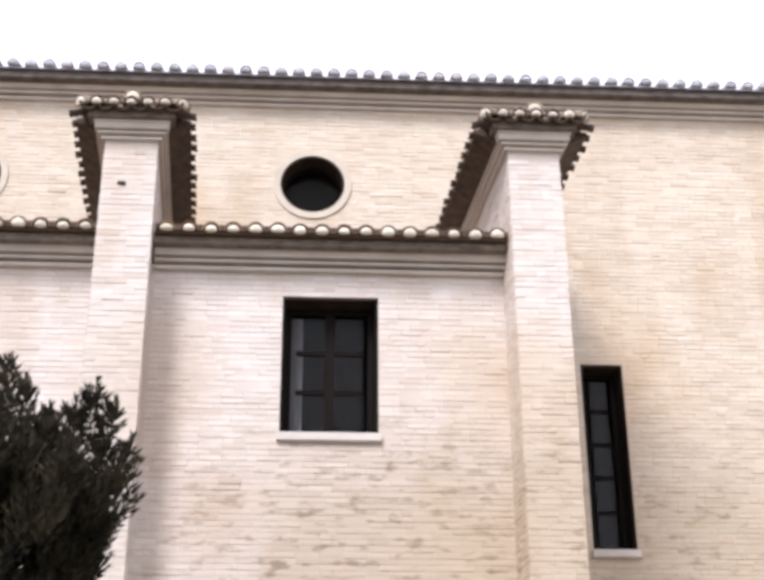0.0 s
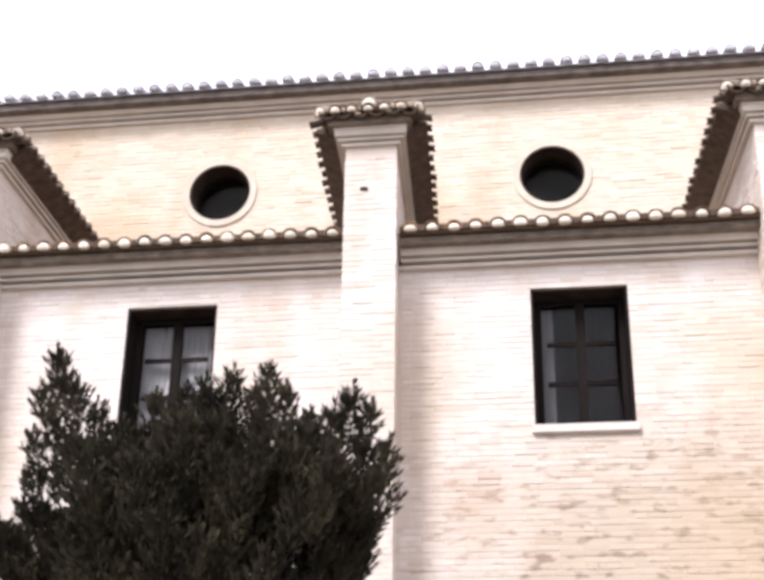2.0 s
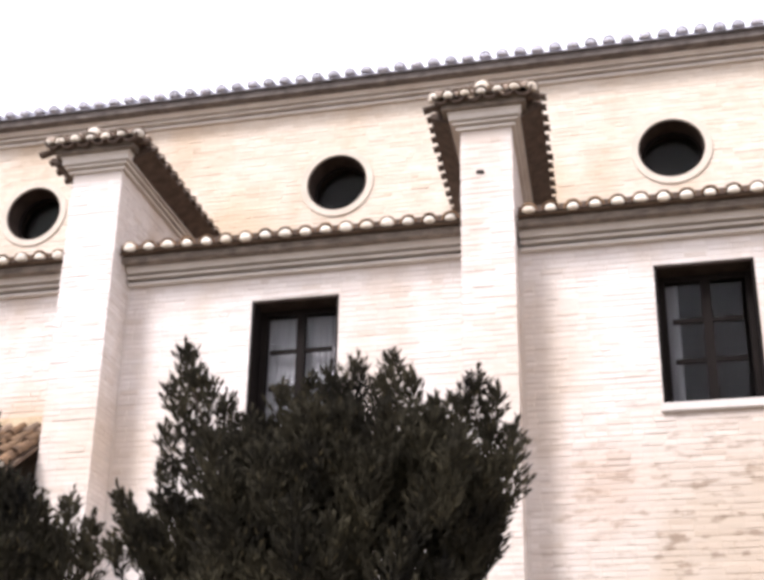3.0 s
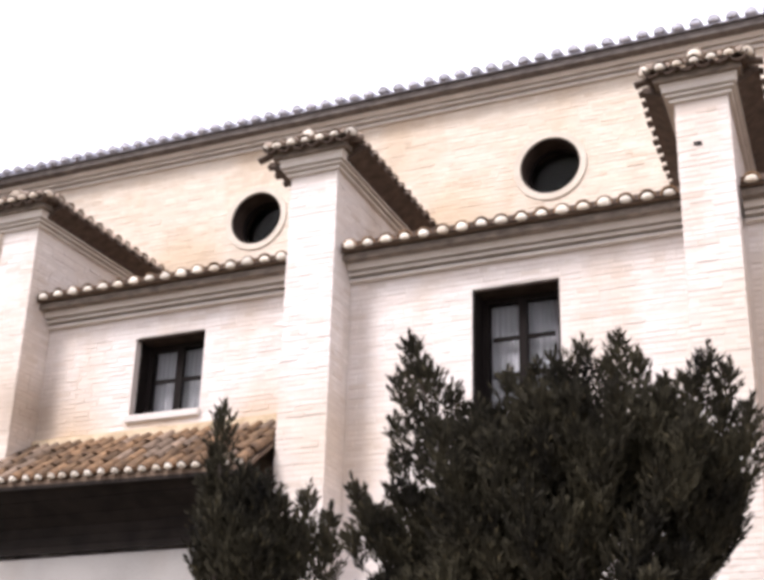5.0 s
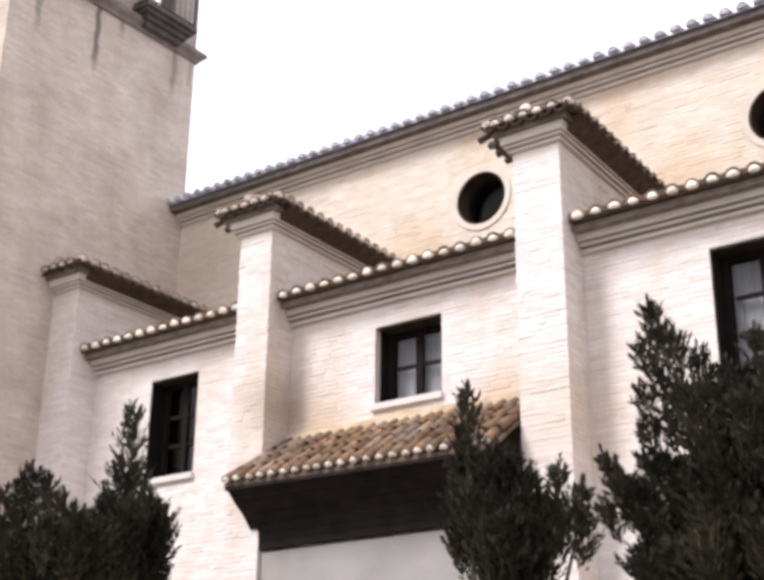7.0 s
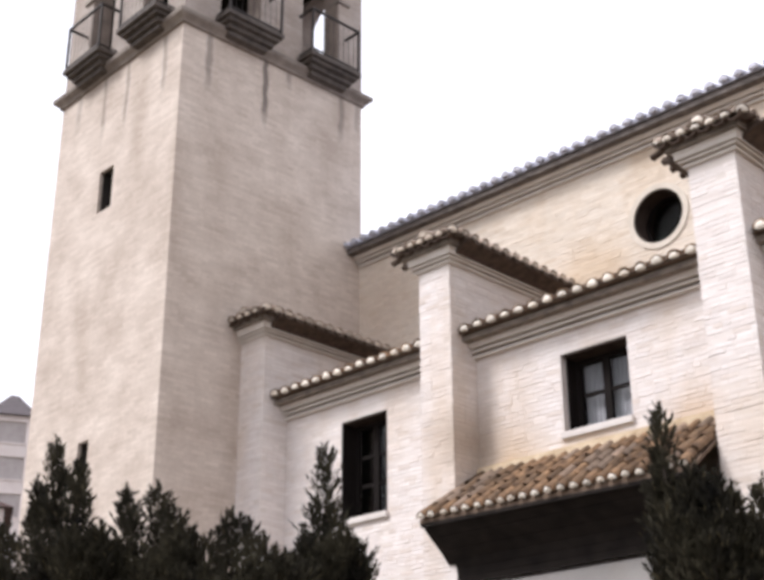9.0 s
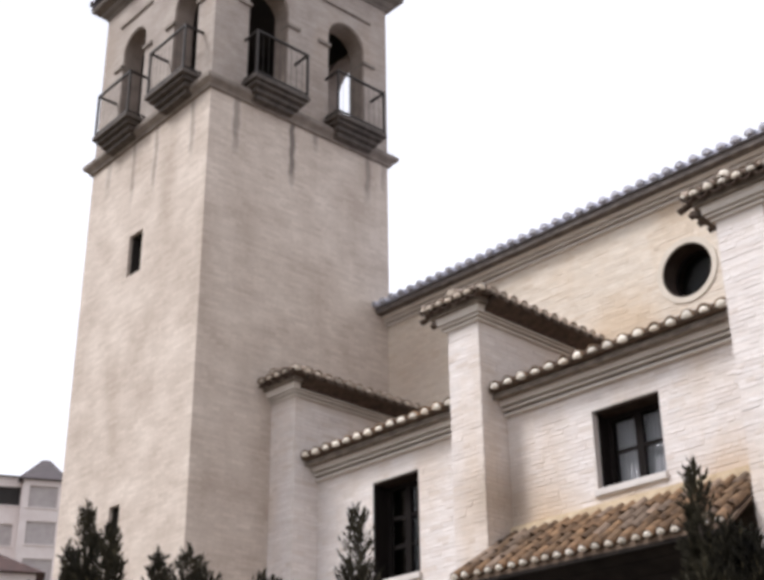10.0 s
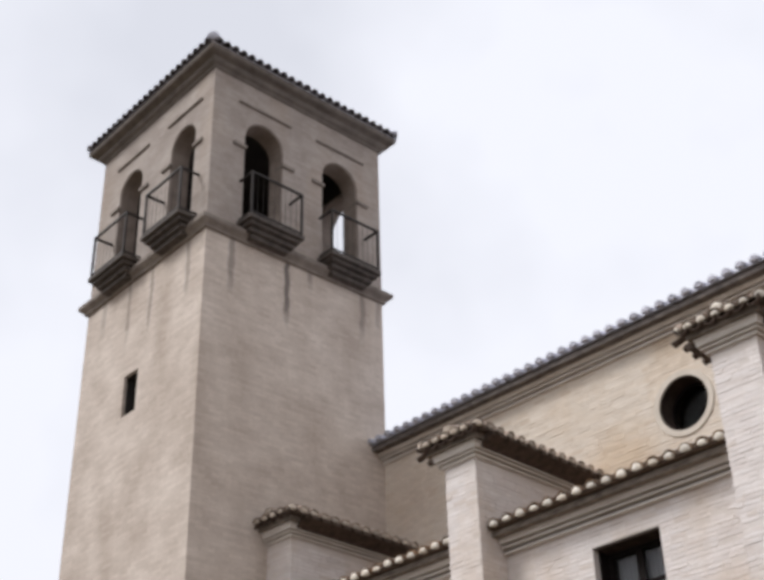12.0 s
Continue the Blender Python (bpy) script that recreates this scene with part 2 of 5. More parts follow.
def glass_material():
    m = bpy.data.materials.new("window_glass")
    m.use_nodes = True
    nt = m.node_tree
    b = nt.nodes["Principled BSDF"]
    b.inputs["Base Color"].default_value = (0.9, 0.92, 0.92, 1)
    b.inputs["Roughness"].default_value = 0.03
    b.inputs["Transmission Weight"].default_value = 1.0
    b.inputs["IOR"].default_value = 1.2
    return m


GLASS = glass_material()
# porch plaster with the shade of the canopy put into its grey
SHADED_PLASTER = material("shaded_porch_plaster", (0.25, 0.235, 0.22), (0.34, 0.32, 0.30), 1.5, 40, stain=(0.30, 0.26, 0.22), stain_amount=0.6)


STREAKS = ((-4.43, 0.10, 14.0, 0.55), (-3.11, 0.09, 13.85, 0.85), (-2.53, 0.08, 14.75, 0.5), (-1.18, 0.10, 14.2, 0.5), (-0.75, 0.09, 14.5, 0.4), (-5.58, 0.09, 13.95, 0.45), (-6.83, 0.08, 13.85, 0.5), (-7.63, 0.08, 13.85, 0.45), (-8.6, 0.12, 14.4, 0.35))


def tower_material(name, base, other):
    """Worn plaster over brick: faint courses, broad stains and dark rain streaks under the balconies."""
    m = material(name, base, other, 1.6, 18, stain=(0.36, 0.285, 0.225), stain_amount=0.6, bump=0.35)
    nt = m.node_tree
    b = nt.nodes["Principled BSDF"]
    colour = b.inputs["Base Color"].links[0].from_socket
    normal = b.inputs["Normal"].links[0].from_socket
    geo = nt.nodes.new("ShaderNodeTexCoord")
    sep = nt.nodes.new("ShaderNodeSeparateXYZ")
    nt.links.new(geo.outputs["Object"], sep.inputs[0])
    run = nt.nodes.new("ShaderNodeMath")
    nt.links.new(sep.outputs["X"], run.inputs[0])
    nt.links.new(sep.outputs["Y"], run.inputs[1])
    uv = nt.nodes.new("ShaderNodeCombineXYZ")
    nt.links.new(run.outputs[0], uv.inputs["X"])
    nt.links.new(sep.outputs["Z"], uv.inputs["Y"])
    br = nt.nodes.new("ShaderNodeTexBrick")
    br.inputs["Scale"].default_value = 1.0
    br.inputs["Brick Width"].default_value, br.inputs["Row Height"].default_value, br.inputs["Mortar Size"].default_value = 0.28, 0.07, 0.006
    br.inputs["Color1"].default_value, br.inputs["Color2"].default_value, br.inputs["Mortar"].default_value = (1, 1, 1, 1), (0.80, 0.785, 0.77, 1), (0.84, 0.83, 0.82, 1)
    nt.links.new(uv.outputs[0], br.inputs["Vector"])
    mul = nt.nodes.new("ShaderNodeMix")
    mul.data_type, mul.blend_type = "RGBA", "MULTIPLY"
    mul.inputs[0].default_value = 0.8
    nt.links.new(colour, mul.inputs[6])
    nt.links.new(br.outputs["Color"], mul.inputs[7])
    def sum_of(op, one, two, three=None):
        n = nt.nodes.new("ShaderNodeMath")
        n.operation = op
        for i, v in enumerate((one, two, three)):
            if isinstance(v, (int, float)):
                n.inputs[i].default_value = v
            elif v is not None:
                nt.links.new(v, n.inputs[i])
        return n.outputs[0]

    def ramp(value, lo, hi, top=1.0):
        n = nt.nodes.new("ShaderNodeMapRange")
        n.interpolation_type = "SMOOTHSTEP"
        n.inputs["From Min"].default_value, n.inputs["From Max"].default_value, n.inputs["To Max"].default_value = lo, hi, top
        nt.links.new(value, n.inputs["Value"])
        return n.outputs["Result"]

    st = nt.nodes.new("ShaderNodeTexNoise")
    st.inputs["Scale"].default_value, st.inputs["Detail"].default_value = 3.0, 4
    nt.links.new(uv.outputs[0], st.inputs["Vector"])
    wander = sum_of("MULTIPLY_ADD", st.outputs["Fac"], 0.16, -0.08)
    along = sum_of("ADD", run.outputs[0], wander)
    ragged = sum_of("MULTIPLY_ADD", st.outputs["Fac"], 0.7, sep.outputs["Z"])
    colour = mul.outputs[2]
    # rain streaks: place along the walls, half width, lowest point, strength
    for at, wide, low, amount in STREAKS:
        off = sum_of("ABSOLUTE", sum_of("SUBTRACT", along, at), 0.0)
        core = sum_of("SUBTRACT", 1.0, ramp(off, wide * 0.35, wide))
        fall = sum_of("MULTIPLY", ramp(ragged, low + 0.25, low + 0.85), sum_of("LESS_THAN", sep.outputs["Z"], 15.3))
        dk = nt.nodes.new("ShaderNodeMix")
        dk.data_type = "RGBA"
        dk.inputs[7].default_value = (0.12, 0.10, 0.088, 1)
        nt.links.new(sum_of("MULTIPLY", sum_of("MULTIPLY", core, fall), amount), dk.inputs[0])
        nt.links.new(colour, dk.inputs[6])
        colour = dk.outputs[2]
    nt.links.new(colour, b.inputs["Base Color"])
    bp = nt.nodes.new("ShaderNodeBump")
    bp.inputs["Strength"].default_value, bp.inputs["Distance"].default_value = 0.4, 0.01
    nt.links.new(br.outputs["Color"], bp.inputs["Height"])
    nt.links.new(normal, bp.inputs["Normal"])
    nt.links.new(bp.outputs["Normal"], b.inputs["Normal"])
    return m


TOWER_WALL = tower_material("tower_plaster_over_brick", (0.49, 0.41, 0.345), (0.65, 0.565, 0.49))
# the tower plaster again in a darker, greyer tone
BELFRY_WALL = tower_material("darker_belfry_plaster", (0.30, 0.252, 0.22), (0.43, 0.375, 0.33))


# ---- helpers of this scene ----
def mesh_of(bm, name, mat, smooth=False):
    me = bpy.data.meshes.new(name)
    bmesh.ops.recalc_face_normals(bm, faces=bm.faces[:])
    bm.to_mesh(me)
    bm.free()
    me.materials.append(mat)
    if smooth:
        for p in me.polygons:
            p.use_smooth = True
    return me


def part(name, bm, mat, parent=None, label="", smooth=False):
    ob = new(name, mesh_of(bm, name, mat, smooth))
    ob.parent = parent
    if label:
        ob["label"] = label
    return ob


def thing(name, label, category, group="", kind=""):
    return tagged(new(name), label, category, group, kind)


def add_box(bm, x0, x1, y0, y1, z0, z1):
    v = [bm.verts.new(p) for p in ((x0, y0, z0), (x1, y0, z0), (x1, y1, z0), (x0, y1, z0), (x0, y0, z1), (x1, y0, z1), (x1, y1, z1), (x0, y1, z1))]
    for f in ((3, 2, 1, 0), (4, 5, 6, 7), (0, 1, 5, 4), (1, 2, 6, 5), (2, 3, 7, 6), (3, 0, 4, 7)):
        bm.faces.new([v[i] for i in f])


def boxes(*list_of):
    bm = bmesh.new()
    for b in list_of:
        add_box(bm, *b)
    return bm


def wall_boxes(bm, x0, x1, z0, z1, y0, y1, holes):
    """A wall along x, cut into blocks round rectangular holes (x0, x1, z0, z1)."""
    xs = sorted({x0, x1, *[h[0] for h in holes], *[h[1] for h in holes]})
    for a, b in zip(xs, xs[1:]):
        cuts = sorted((h[2], h[3]) for h in holes if h[0] < (a + b) / 2 < h[1])
        z = z0
        for lo, hi in cuts:
            if lo > z:
                add_box(bm, a, b, y0, y1, z, lo)
            z = hi
        if z < z1:
            add_box(bm, a, b, y0, y1, z, z1)
    bmesh.ops.remove_doubles(bm, verts=bm.verts[:], dist=0.0005)


def round_hole_block(bm, cx, cz, r, half, y0, y1, n=40):
    """A square block of wall with a round opening through it."""
    rim = []
    for k in range(n):
        a = 2 * math.pi * k / n
        c, s = math.cos(a), math.sin(a)
        q = half / max(abs(c), abs(s))
        rim.append([bm.verts.new((cx + d * c, y, cz + d * s)) for y in (y0, y1) for d in (r, q)])
    for k in range(n):
        a, b = rim[k], rim[(k + 1) % n]
        bm.faces.new((a[0], a[1], b[1], b[0]))
        bm.faces.new((a[2], b[2], b[3], a[3]))
        bm.faces.new((a[0], b[0], b[2], a[2]))
        bm.faces.new((a[1], a[3], b[3], b[1]))


def sweep_profile(bm, profile, path):
    """A moulding: (out, z) points of a profile carried along a plan path of (x, y, nx, ny), mitred by the normals given."""
    rings = [[bm.verts.new((x + nx * o, y + ny * o, z)) for o, z in profile] for x, y, nx, ny in path]
    n = len(profile)
    for a, b in zip(rings, rings[1:]):
        for k in range(n):
            bm.faces.new((a[k], a[(k + 1) % n], b[(k + 1) % n], b[k]))
    bm.faces.new(rings[0])
    bm.faces.new(rings[-1][::-1])


def tile_mesh(name, mat, length=0.42, r0=0.105, r1=0.085, thick=0.016, n=8):
    """A clay cover tile: a tapered half round, its mouth at y = 0, running back along +y."""
    bm = bmesh.new()
    rows = []
    for y, r in ((0, r0), (length, r1)):
        for rr in (r, r - thick):
            rows.append([bm.verts.new((rr * math.cos(math.pi * k / n), y, rr * math.sin(math.pi * k / n))) for k in range(n + 1)])
    o0, i0, o1, i1 = rows
    for k in range(n):
        bm.faces.new((o0[k], o0[k + 1], o1[k + 1], o1[k]))
        bm.faces.new((i0[k], i1[k], i1[k + 1], i0[k + 1]))
        bm.faces.new((o0[k], i0[k], i0[k + 1], o0[k + 1]))
        bm.faces.new((o1[k], o1[k + 1], i1[k + 1], i1[k]))
    return mesh_of(bm, name, mat, False)


def plug_mesh(name, mat, r=0.09, n=8):
    """The lump of lime that fills the mouth of a cover tile."""
    bm = bmesh.new()
    front = bm.verts.new((0, -0.014, r * 0.42))
    rings = []
    for s, y in ((0.55, -0.012), (0.92, -0.004), (1.0, 0.06)):
        ring = [bm.verts.new((s * r * math.cos(math.pi * k / n), y, max(0.0, s * r * math.sin(math.pi * k / n) * 1.0 + (1 - s) * r * 0.4))) for k in range(n + 1)]
        ring += [bm.verts.new((-s * r * 0.5, y, -0.012 * s)), bm.verts.new((s * r * 0.5, y, -0.012 * s))]
        rings.append(ring)
    m = len(rings[0])
    for k in range(m):
        bm.faces.new((front, rings[0][k], rings[0][(k + 1) % m]))
        for a, b in zip(rings, rings[1:]):
            bm.faces.new((a[k], b[k], b[(k + 1) % m], a[(k + 1) % m]))
    return mesh_of(bm, name, mat, True)


COVER_OLD = tile_mesh("roof_tile_old", TILE_OLD, r0=0.104, r1=0.09)
COVER_DUSTY_LIT = tile_mesh("roof_tile_dusty_lit", TILE_DUSTY_LIT, r0=0.104, r1=0.09)
COVER_TOWER = tile_mesh("roof_tile_tower", TILE_TOWER, r0=0.104, r1=0.09)
COVER, COVER_GREY = tile_mesh("roof_tile", TILE, r0=0.106, r1=0.09), tile_mesh("roof_tile_grey", TILE_GREY, r0=0.092, r1=0.08)
PLUG, PLUG_GREY, PLUG_DUSTY = plug_mesh("lime_plug", LIME, r=0.083), plug_mesh("grey_plug", TILE_GREY, r=0.078), plug_mesh("dusty_plug", LIME_DUSTY, r=0.086)
CHANNEL = tile_mesh("channel_tile", SHADED_TILE, length=0.5, r0=0.108, r1=0.095, n=6)
rng = random.Random(7)


def place(name, me, parent, m):
    ob = new(name, me)
    ob.parent = parent
    ob.matrix_basis = m
    return ob


def eave_tiles(parent, x0, y0, x1, y1, z, step=0.252, slope=18, mesh=COVER, plugs=True, face=0.0, plug=None, size=1.0):
    """A row of cover tiles along an eave from (x0, y0) to (x1, y1), their mouths outwards; face: the turn about z."""
    d = math.hypot(x1 - x0, y1 - y0)
    n = max(1, round(d / step))
    for k in range(n):
        f = (k + 0.5) / n
        wob = rng.uniform(-1, 1)
        m = pose(x0 + (x1 - x0) * f, y0 + (y1 - y0) * f, z + 0.006 * wob, slope + wob, 2 * wob, face + 2 * rng.uniform(-1, 1))
        m = m @ Matrix.Diagonal((size, 1, size, 1))
        place("roof_tile", mesh, parent, m)
        if plugs:
            s = rng.uniform(0.84, 1.05)
            place("lime_plug", plug or PLUG, parent, m @ Matrix.Diagonal((s, 1, s * rng.uniform(0.82, 1.08), 1)))


def channel_tiles(parent, x0, y0, x1, y1, z, step, slope, face, drop=0.0, wide=1.0, high=1.0):
    """The hollow tiles between the cover tiles of an eave, their round backs downwards."""
    n = max(1, round(math.hypot(x1 - x0, y1 - y0) / step))
    for k in range(n + 1):
        f = k / n
        m = pose(x0 + (x1 - x0) * f, y0 + (y1 - y0) * f, z + rng.uniform(-0.008, 0.008), slope, 0, face + rng.uniform(-2, 2))
        place("channel_tile", CHANNEL, parent, m @ pose(0, rng.uniform(-0.015, 0.015), 0.085 - drop, 0, 180, 0) @ Matrix.Diagonal((wide, 1, high, 1)))


# ---- large structure ----
AISLE, PIER, NAVE = 13.5, 12.96, 15.7
T_X0, T_X1, T_Y0, T_Y1 = -20.62, -16.38, 11.35, 15.75
PIERS = [(2.65, 0.31), (-2.07, 0.31), (-7.05, 0.34), (-11.8, 0.31), (-16.03, 0.33)]
WINDOWS = [(-0.27, 0.83, 6.04, 7.69), (-5.07, -3.97, 6.06, 7.67), (-9.97, -8.87, 6.56, 7.67), (-14.36, -13.34, 6.07, 7.66)]
SLIT = (3.66, 4.22, 5.29, 7.78)
OCULI = [(0.05, 10.41), (-4.70, 10.42), (-9.54, 10.43)]
O_R = 0.45

bm = bmesh.new()
bmesh.ops.create_grid(bm, x_segments=120, y_segments=120, size=900)
for v in bm.verts:
    rise = min(1.0, max(0.0, (-v.co.x - 32) / 30))
    v.co.z += 11 * rise * rise * (3 - 2 * rise)
    if v.co.length > 80:
        v.co.z += 1.5 * noise.noise(v.co * 0.01)
ground = tagged(part("ground", bm, GROUND), "dry earth ground round the church", "ground", kind="structure")

bm = bmesh.new()
wall_boxes(bm, -16.4, 2.65, 0, 8.06, AISLE + 0.006, AISLE + 0.45, WINDOWS)
wall_aisle = tagged(part("wall_aisle", bm, MORTAR), "pale cream brick aisle wall of the church", "wall", kind="structure")

bm = bmesh.new()
half = 0.62
holes = [(x - half, x + half, z - half, z + half) for x, z in OCULI]
wall_boxes(bm, -16.38, 16, 0, 11.75, NAVE + 0.006, NAVE + 0.55, holes + [SLIT])
for x, z in OCULI:
    round_hole_block(bm, x, z, O_R, half, NAVE + 0.006, NAVE + 0.55)
wall_nave = tagged(part("wall_nave", bm, NAVE_MORTAR), "tall pale cream brick nave wall with round windows", "wall", kind="structure")

CORNICE = [(0, 7.985), (0.07, 7.985), (0.075, 8.02), (0.0, 8.022), (0.0, 8.06), (0.11, 8.062), (0.115, 8.088), (0.03, 8.09), (0.03, 8.122), (0.15, 8.124), (0.155, 8.17), (0.165, 8.19), (0.165, 8.20), (0, 8.20)]
NAVE_CORNICE = [(0, 11.65), (0.05, 11.65), (0.055, 11.69), (0.0, 11.692), (0.0, 11.722), (0.10, 11.724), (0.105, 11.755), (0.04, 11.757), (0.04, 11.782), (0.13, 11.784), (0.14, 11.81), (0.16, 11.835), (0.16, 11.85), (0, 11.85)]


def straight(name, profile, x0, x1, y, mat, parent, label=""):
    bm = bmesh.new()
    sweep_profile(bm, profile, [(x0, y, 0, -1), (x1, y, 0, -1)])
    return part(name, bm, mat, parent, label)


# aisle cornices and their lean-to roofs, bay by bay
bays = []
for (xa, ha), (xb, hb) in zip(PIERS[1:], PIERS):
    bays.append((xa + ha, xb - hb))
for x0, x1 in bays:
    roof = thing("aisle_roof", "low lean-to tiled aisle roof with lime-plugged tile ends", "roof", "aisle roofs between the buttresses")
    straight("cornice", CORNICE, x0, x1, AISLE, RENDER_MOULD, roof, "moulded plaster cornice")
    bm = boxes((x0, x1, AISLE - 0.29, AISLE, 8.202, 8.285))
    part("eave_board", bm, SOFFIT, roof)
    bm = bmesh.new()
    v = [bm.verts.new(p) for p in ((x0, AISLE - 0.36, 8.29), (x1, AISLE - 0.36, 8.29), (x1, NAVE, 8.75), (x0, NAVE, 8.75), (x0, AISLE - 0.36, 8.31), (x1, AISLE - 0.36, 8.31), (x1, NAVE, 8.79), (x0, NAVE, 8.79))]
    for f in ((3, 2, 1, 0), (4, 5, 6, 7), (0, 1, 5, 4), (1, 2, 6, 5), (2, 3, 7, 6), (3, 0, 4, 7)):
        bm.faces.new([v[i] for i in f])
    part("roof_bed", bm, TILE_MASS, roof)
    # strip added behind the plugs; its dark colour makes shaded gaps
    part("channel_tiles", boxes((x0 + 0.02, x1 - 0.02, AISLE - 0.385, AISLE - 0.33, 8.312, 8.395)), SHADED_TILE, roof, "dark strip for the shaded gaps between the lime plugs")
    eave_tiles(roof, x0 + 0.02, AISLE - 0.42, x1 - 0.02, AISLE - 0.42, 8.315, slope=10)

nave_roof = thing("nave_roof", "greyed clay tile roof along the tall nave", "roof")
straight("cornice", NAVE_CORNICE, -16.38, 16, NAVE, RENDER_MOULD, nave_roof, "moulded plaster cornice")
part("eave_board", boxes((-16.375, 16, NAVE - 0.31, NAVE, 11.852, 11.955)), EAVE_DARK, nave_roof)
bm = bmesh.new()
v = [bm.verts.new(p) for p in ((-16.37, NAVE - 0.36, 11.96), (16, NAVE - 0.36, 11.96), (16, NAVE + 6, 13.6), (-16.37, NAVE + 6, 13.6), (-16.37, NAVE - 0.36, 11.98), (16, NAVE - 0.36, 11.98), (16, NAVE + 6, 13.65), (-16.37, NAVE + 6, 13.65))]
for f in ((3, 2, 1, 0), (4, 5, 6, 7), (0, 1, 5, 4), (1, 2, 6, 5), (2, 3, 7, 6), (3, 0, 4, 7)):
    bm.faces.new([v[i] for i in f])
part("roof_bed", bm, TILE_GREY, nave_roof)
eave_tiles(nave_roof, -16.37, NAVE - 0.39, 12.5, NAVE - 0.39, 12.0, slope=15, mesh=COVER_GREY, plug=PLUG_GREY)

# the rest of the nave, closed round
bm = boxes((16, 16.5, NAVE, 27.5, 0, 12.0), (-16.38, 16.5, 27.5, 28.0, 0, 12.0), (-16.9, -16.38, 15.9, 28.0, 0, 12.0))
tagged(part("wall_nave_rear", bm, MORTAR), "plain rear and end walls of the nave", "wall", kind="structure")
bm = bmesh.new()
for y0, z0, y1, z1 in ((NAVE + 6, 13.6, 28.3, 11.95),):
    v = [bm.verts.new(p) for p in ((-16.37, y0, z0), (16, y0, z0), (16, y1, z1), (-16.37, y1, z1), (-16.37, y0, z0 + 0.05), (16, y0, z0 + 0.05), (16, y1, z1 + 0.05), (-16.37, y1, z1 + 0.05))]
    for f in ((3, 2, 1, 0), (4, 5, 6, 7), (0, 1, 5, 4), (1, 2, 6, 5), (2, 3, 7, 6), (3, 0, 4, 7)):
        bm.faces.new([v[i] for i in f])
part("rear_slope", bm, TILE_GREY, nave_roof)
for x in (-16.37, 15.9):
    bm = bmesh.new()
    tri = ((NAVE, 11.9), (28.2, 11.9), (NAVE + 6, 13.59))
    a = [bm.verts.new((x, y, z)) for y, z in tri]
    b = [bm.verts.new((x + 0.1, y, z)) for y, z in tri]
    bm.faces.new(a)
    bm.faces.new(b[::-1])
    for k in range(3):
        bm.faces.new((a[k], b[k], b[(k + 1) % 3], a[(k + 1) % 3]))
    part("gable", bm, MORTAR, nave_roof)
# added sheets: the unlit church interior is in their near-black colour
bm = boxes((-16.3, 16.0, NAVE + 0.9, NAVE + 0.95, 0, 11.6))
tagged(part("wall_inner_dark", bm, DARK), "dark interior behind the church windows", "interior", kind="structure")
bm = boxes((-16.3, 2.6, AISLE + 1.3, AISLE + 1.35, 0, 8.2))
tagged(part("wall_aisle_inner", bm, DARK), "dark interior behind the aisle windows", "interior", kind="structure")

# buttresses
CAP = [(0, 9.39), (0.04, 9.39), (0.045, 9.42), (0.0, 9.422), (0.0, 9.445), (0.08, 9.447), (0.085, 9.47), (0.03, 9.472), (0.03, 9.492), (0.11, 9.494), (0.115, 9.56), (0.13, 9.585), (0.13, 9.60), (-0.05, 9.60)]


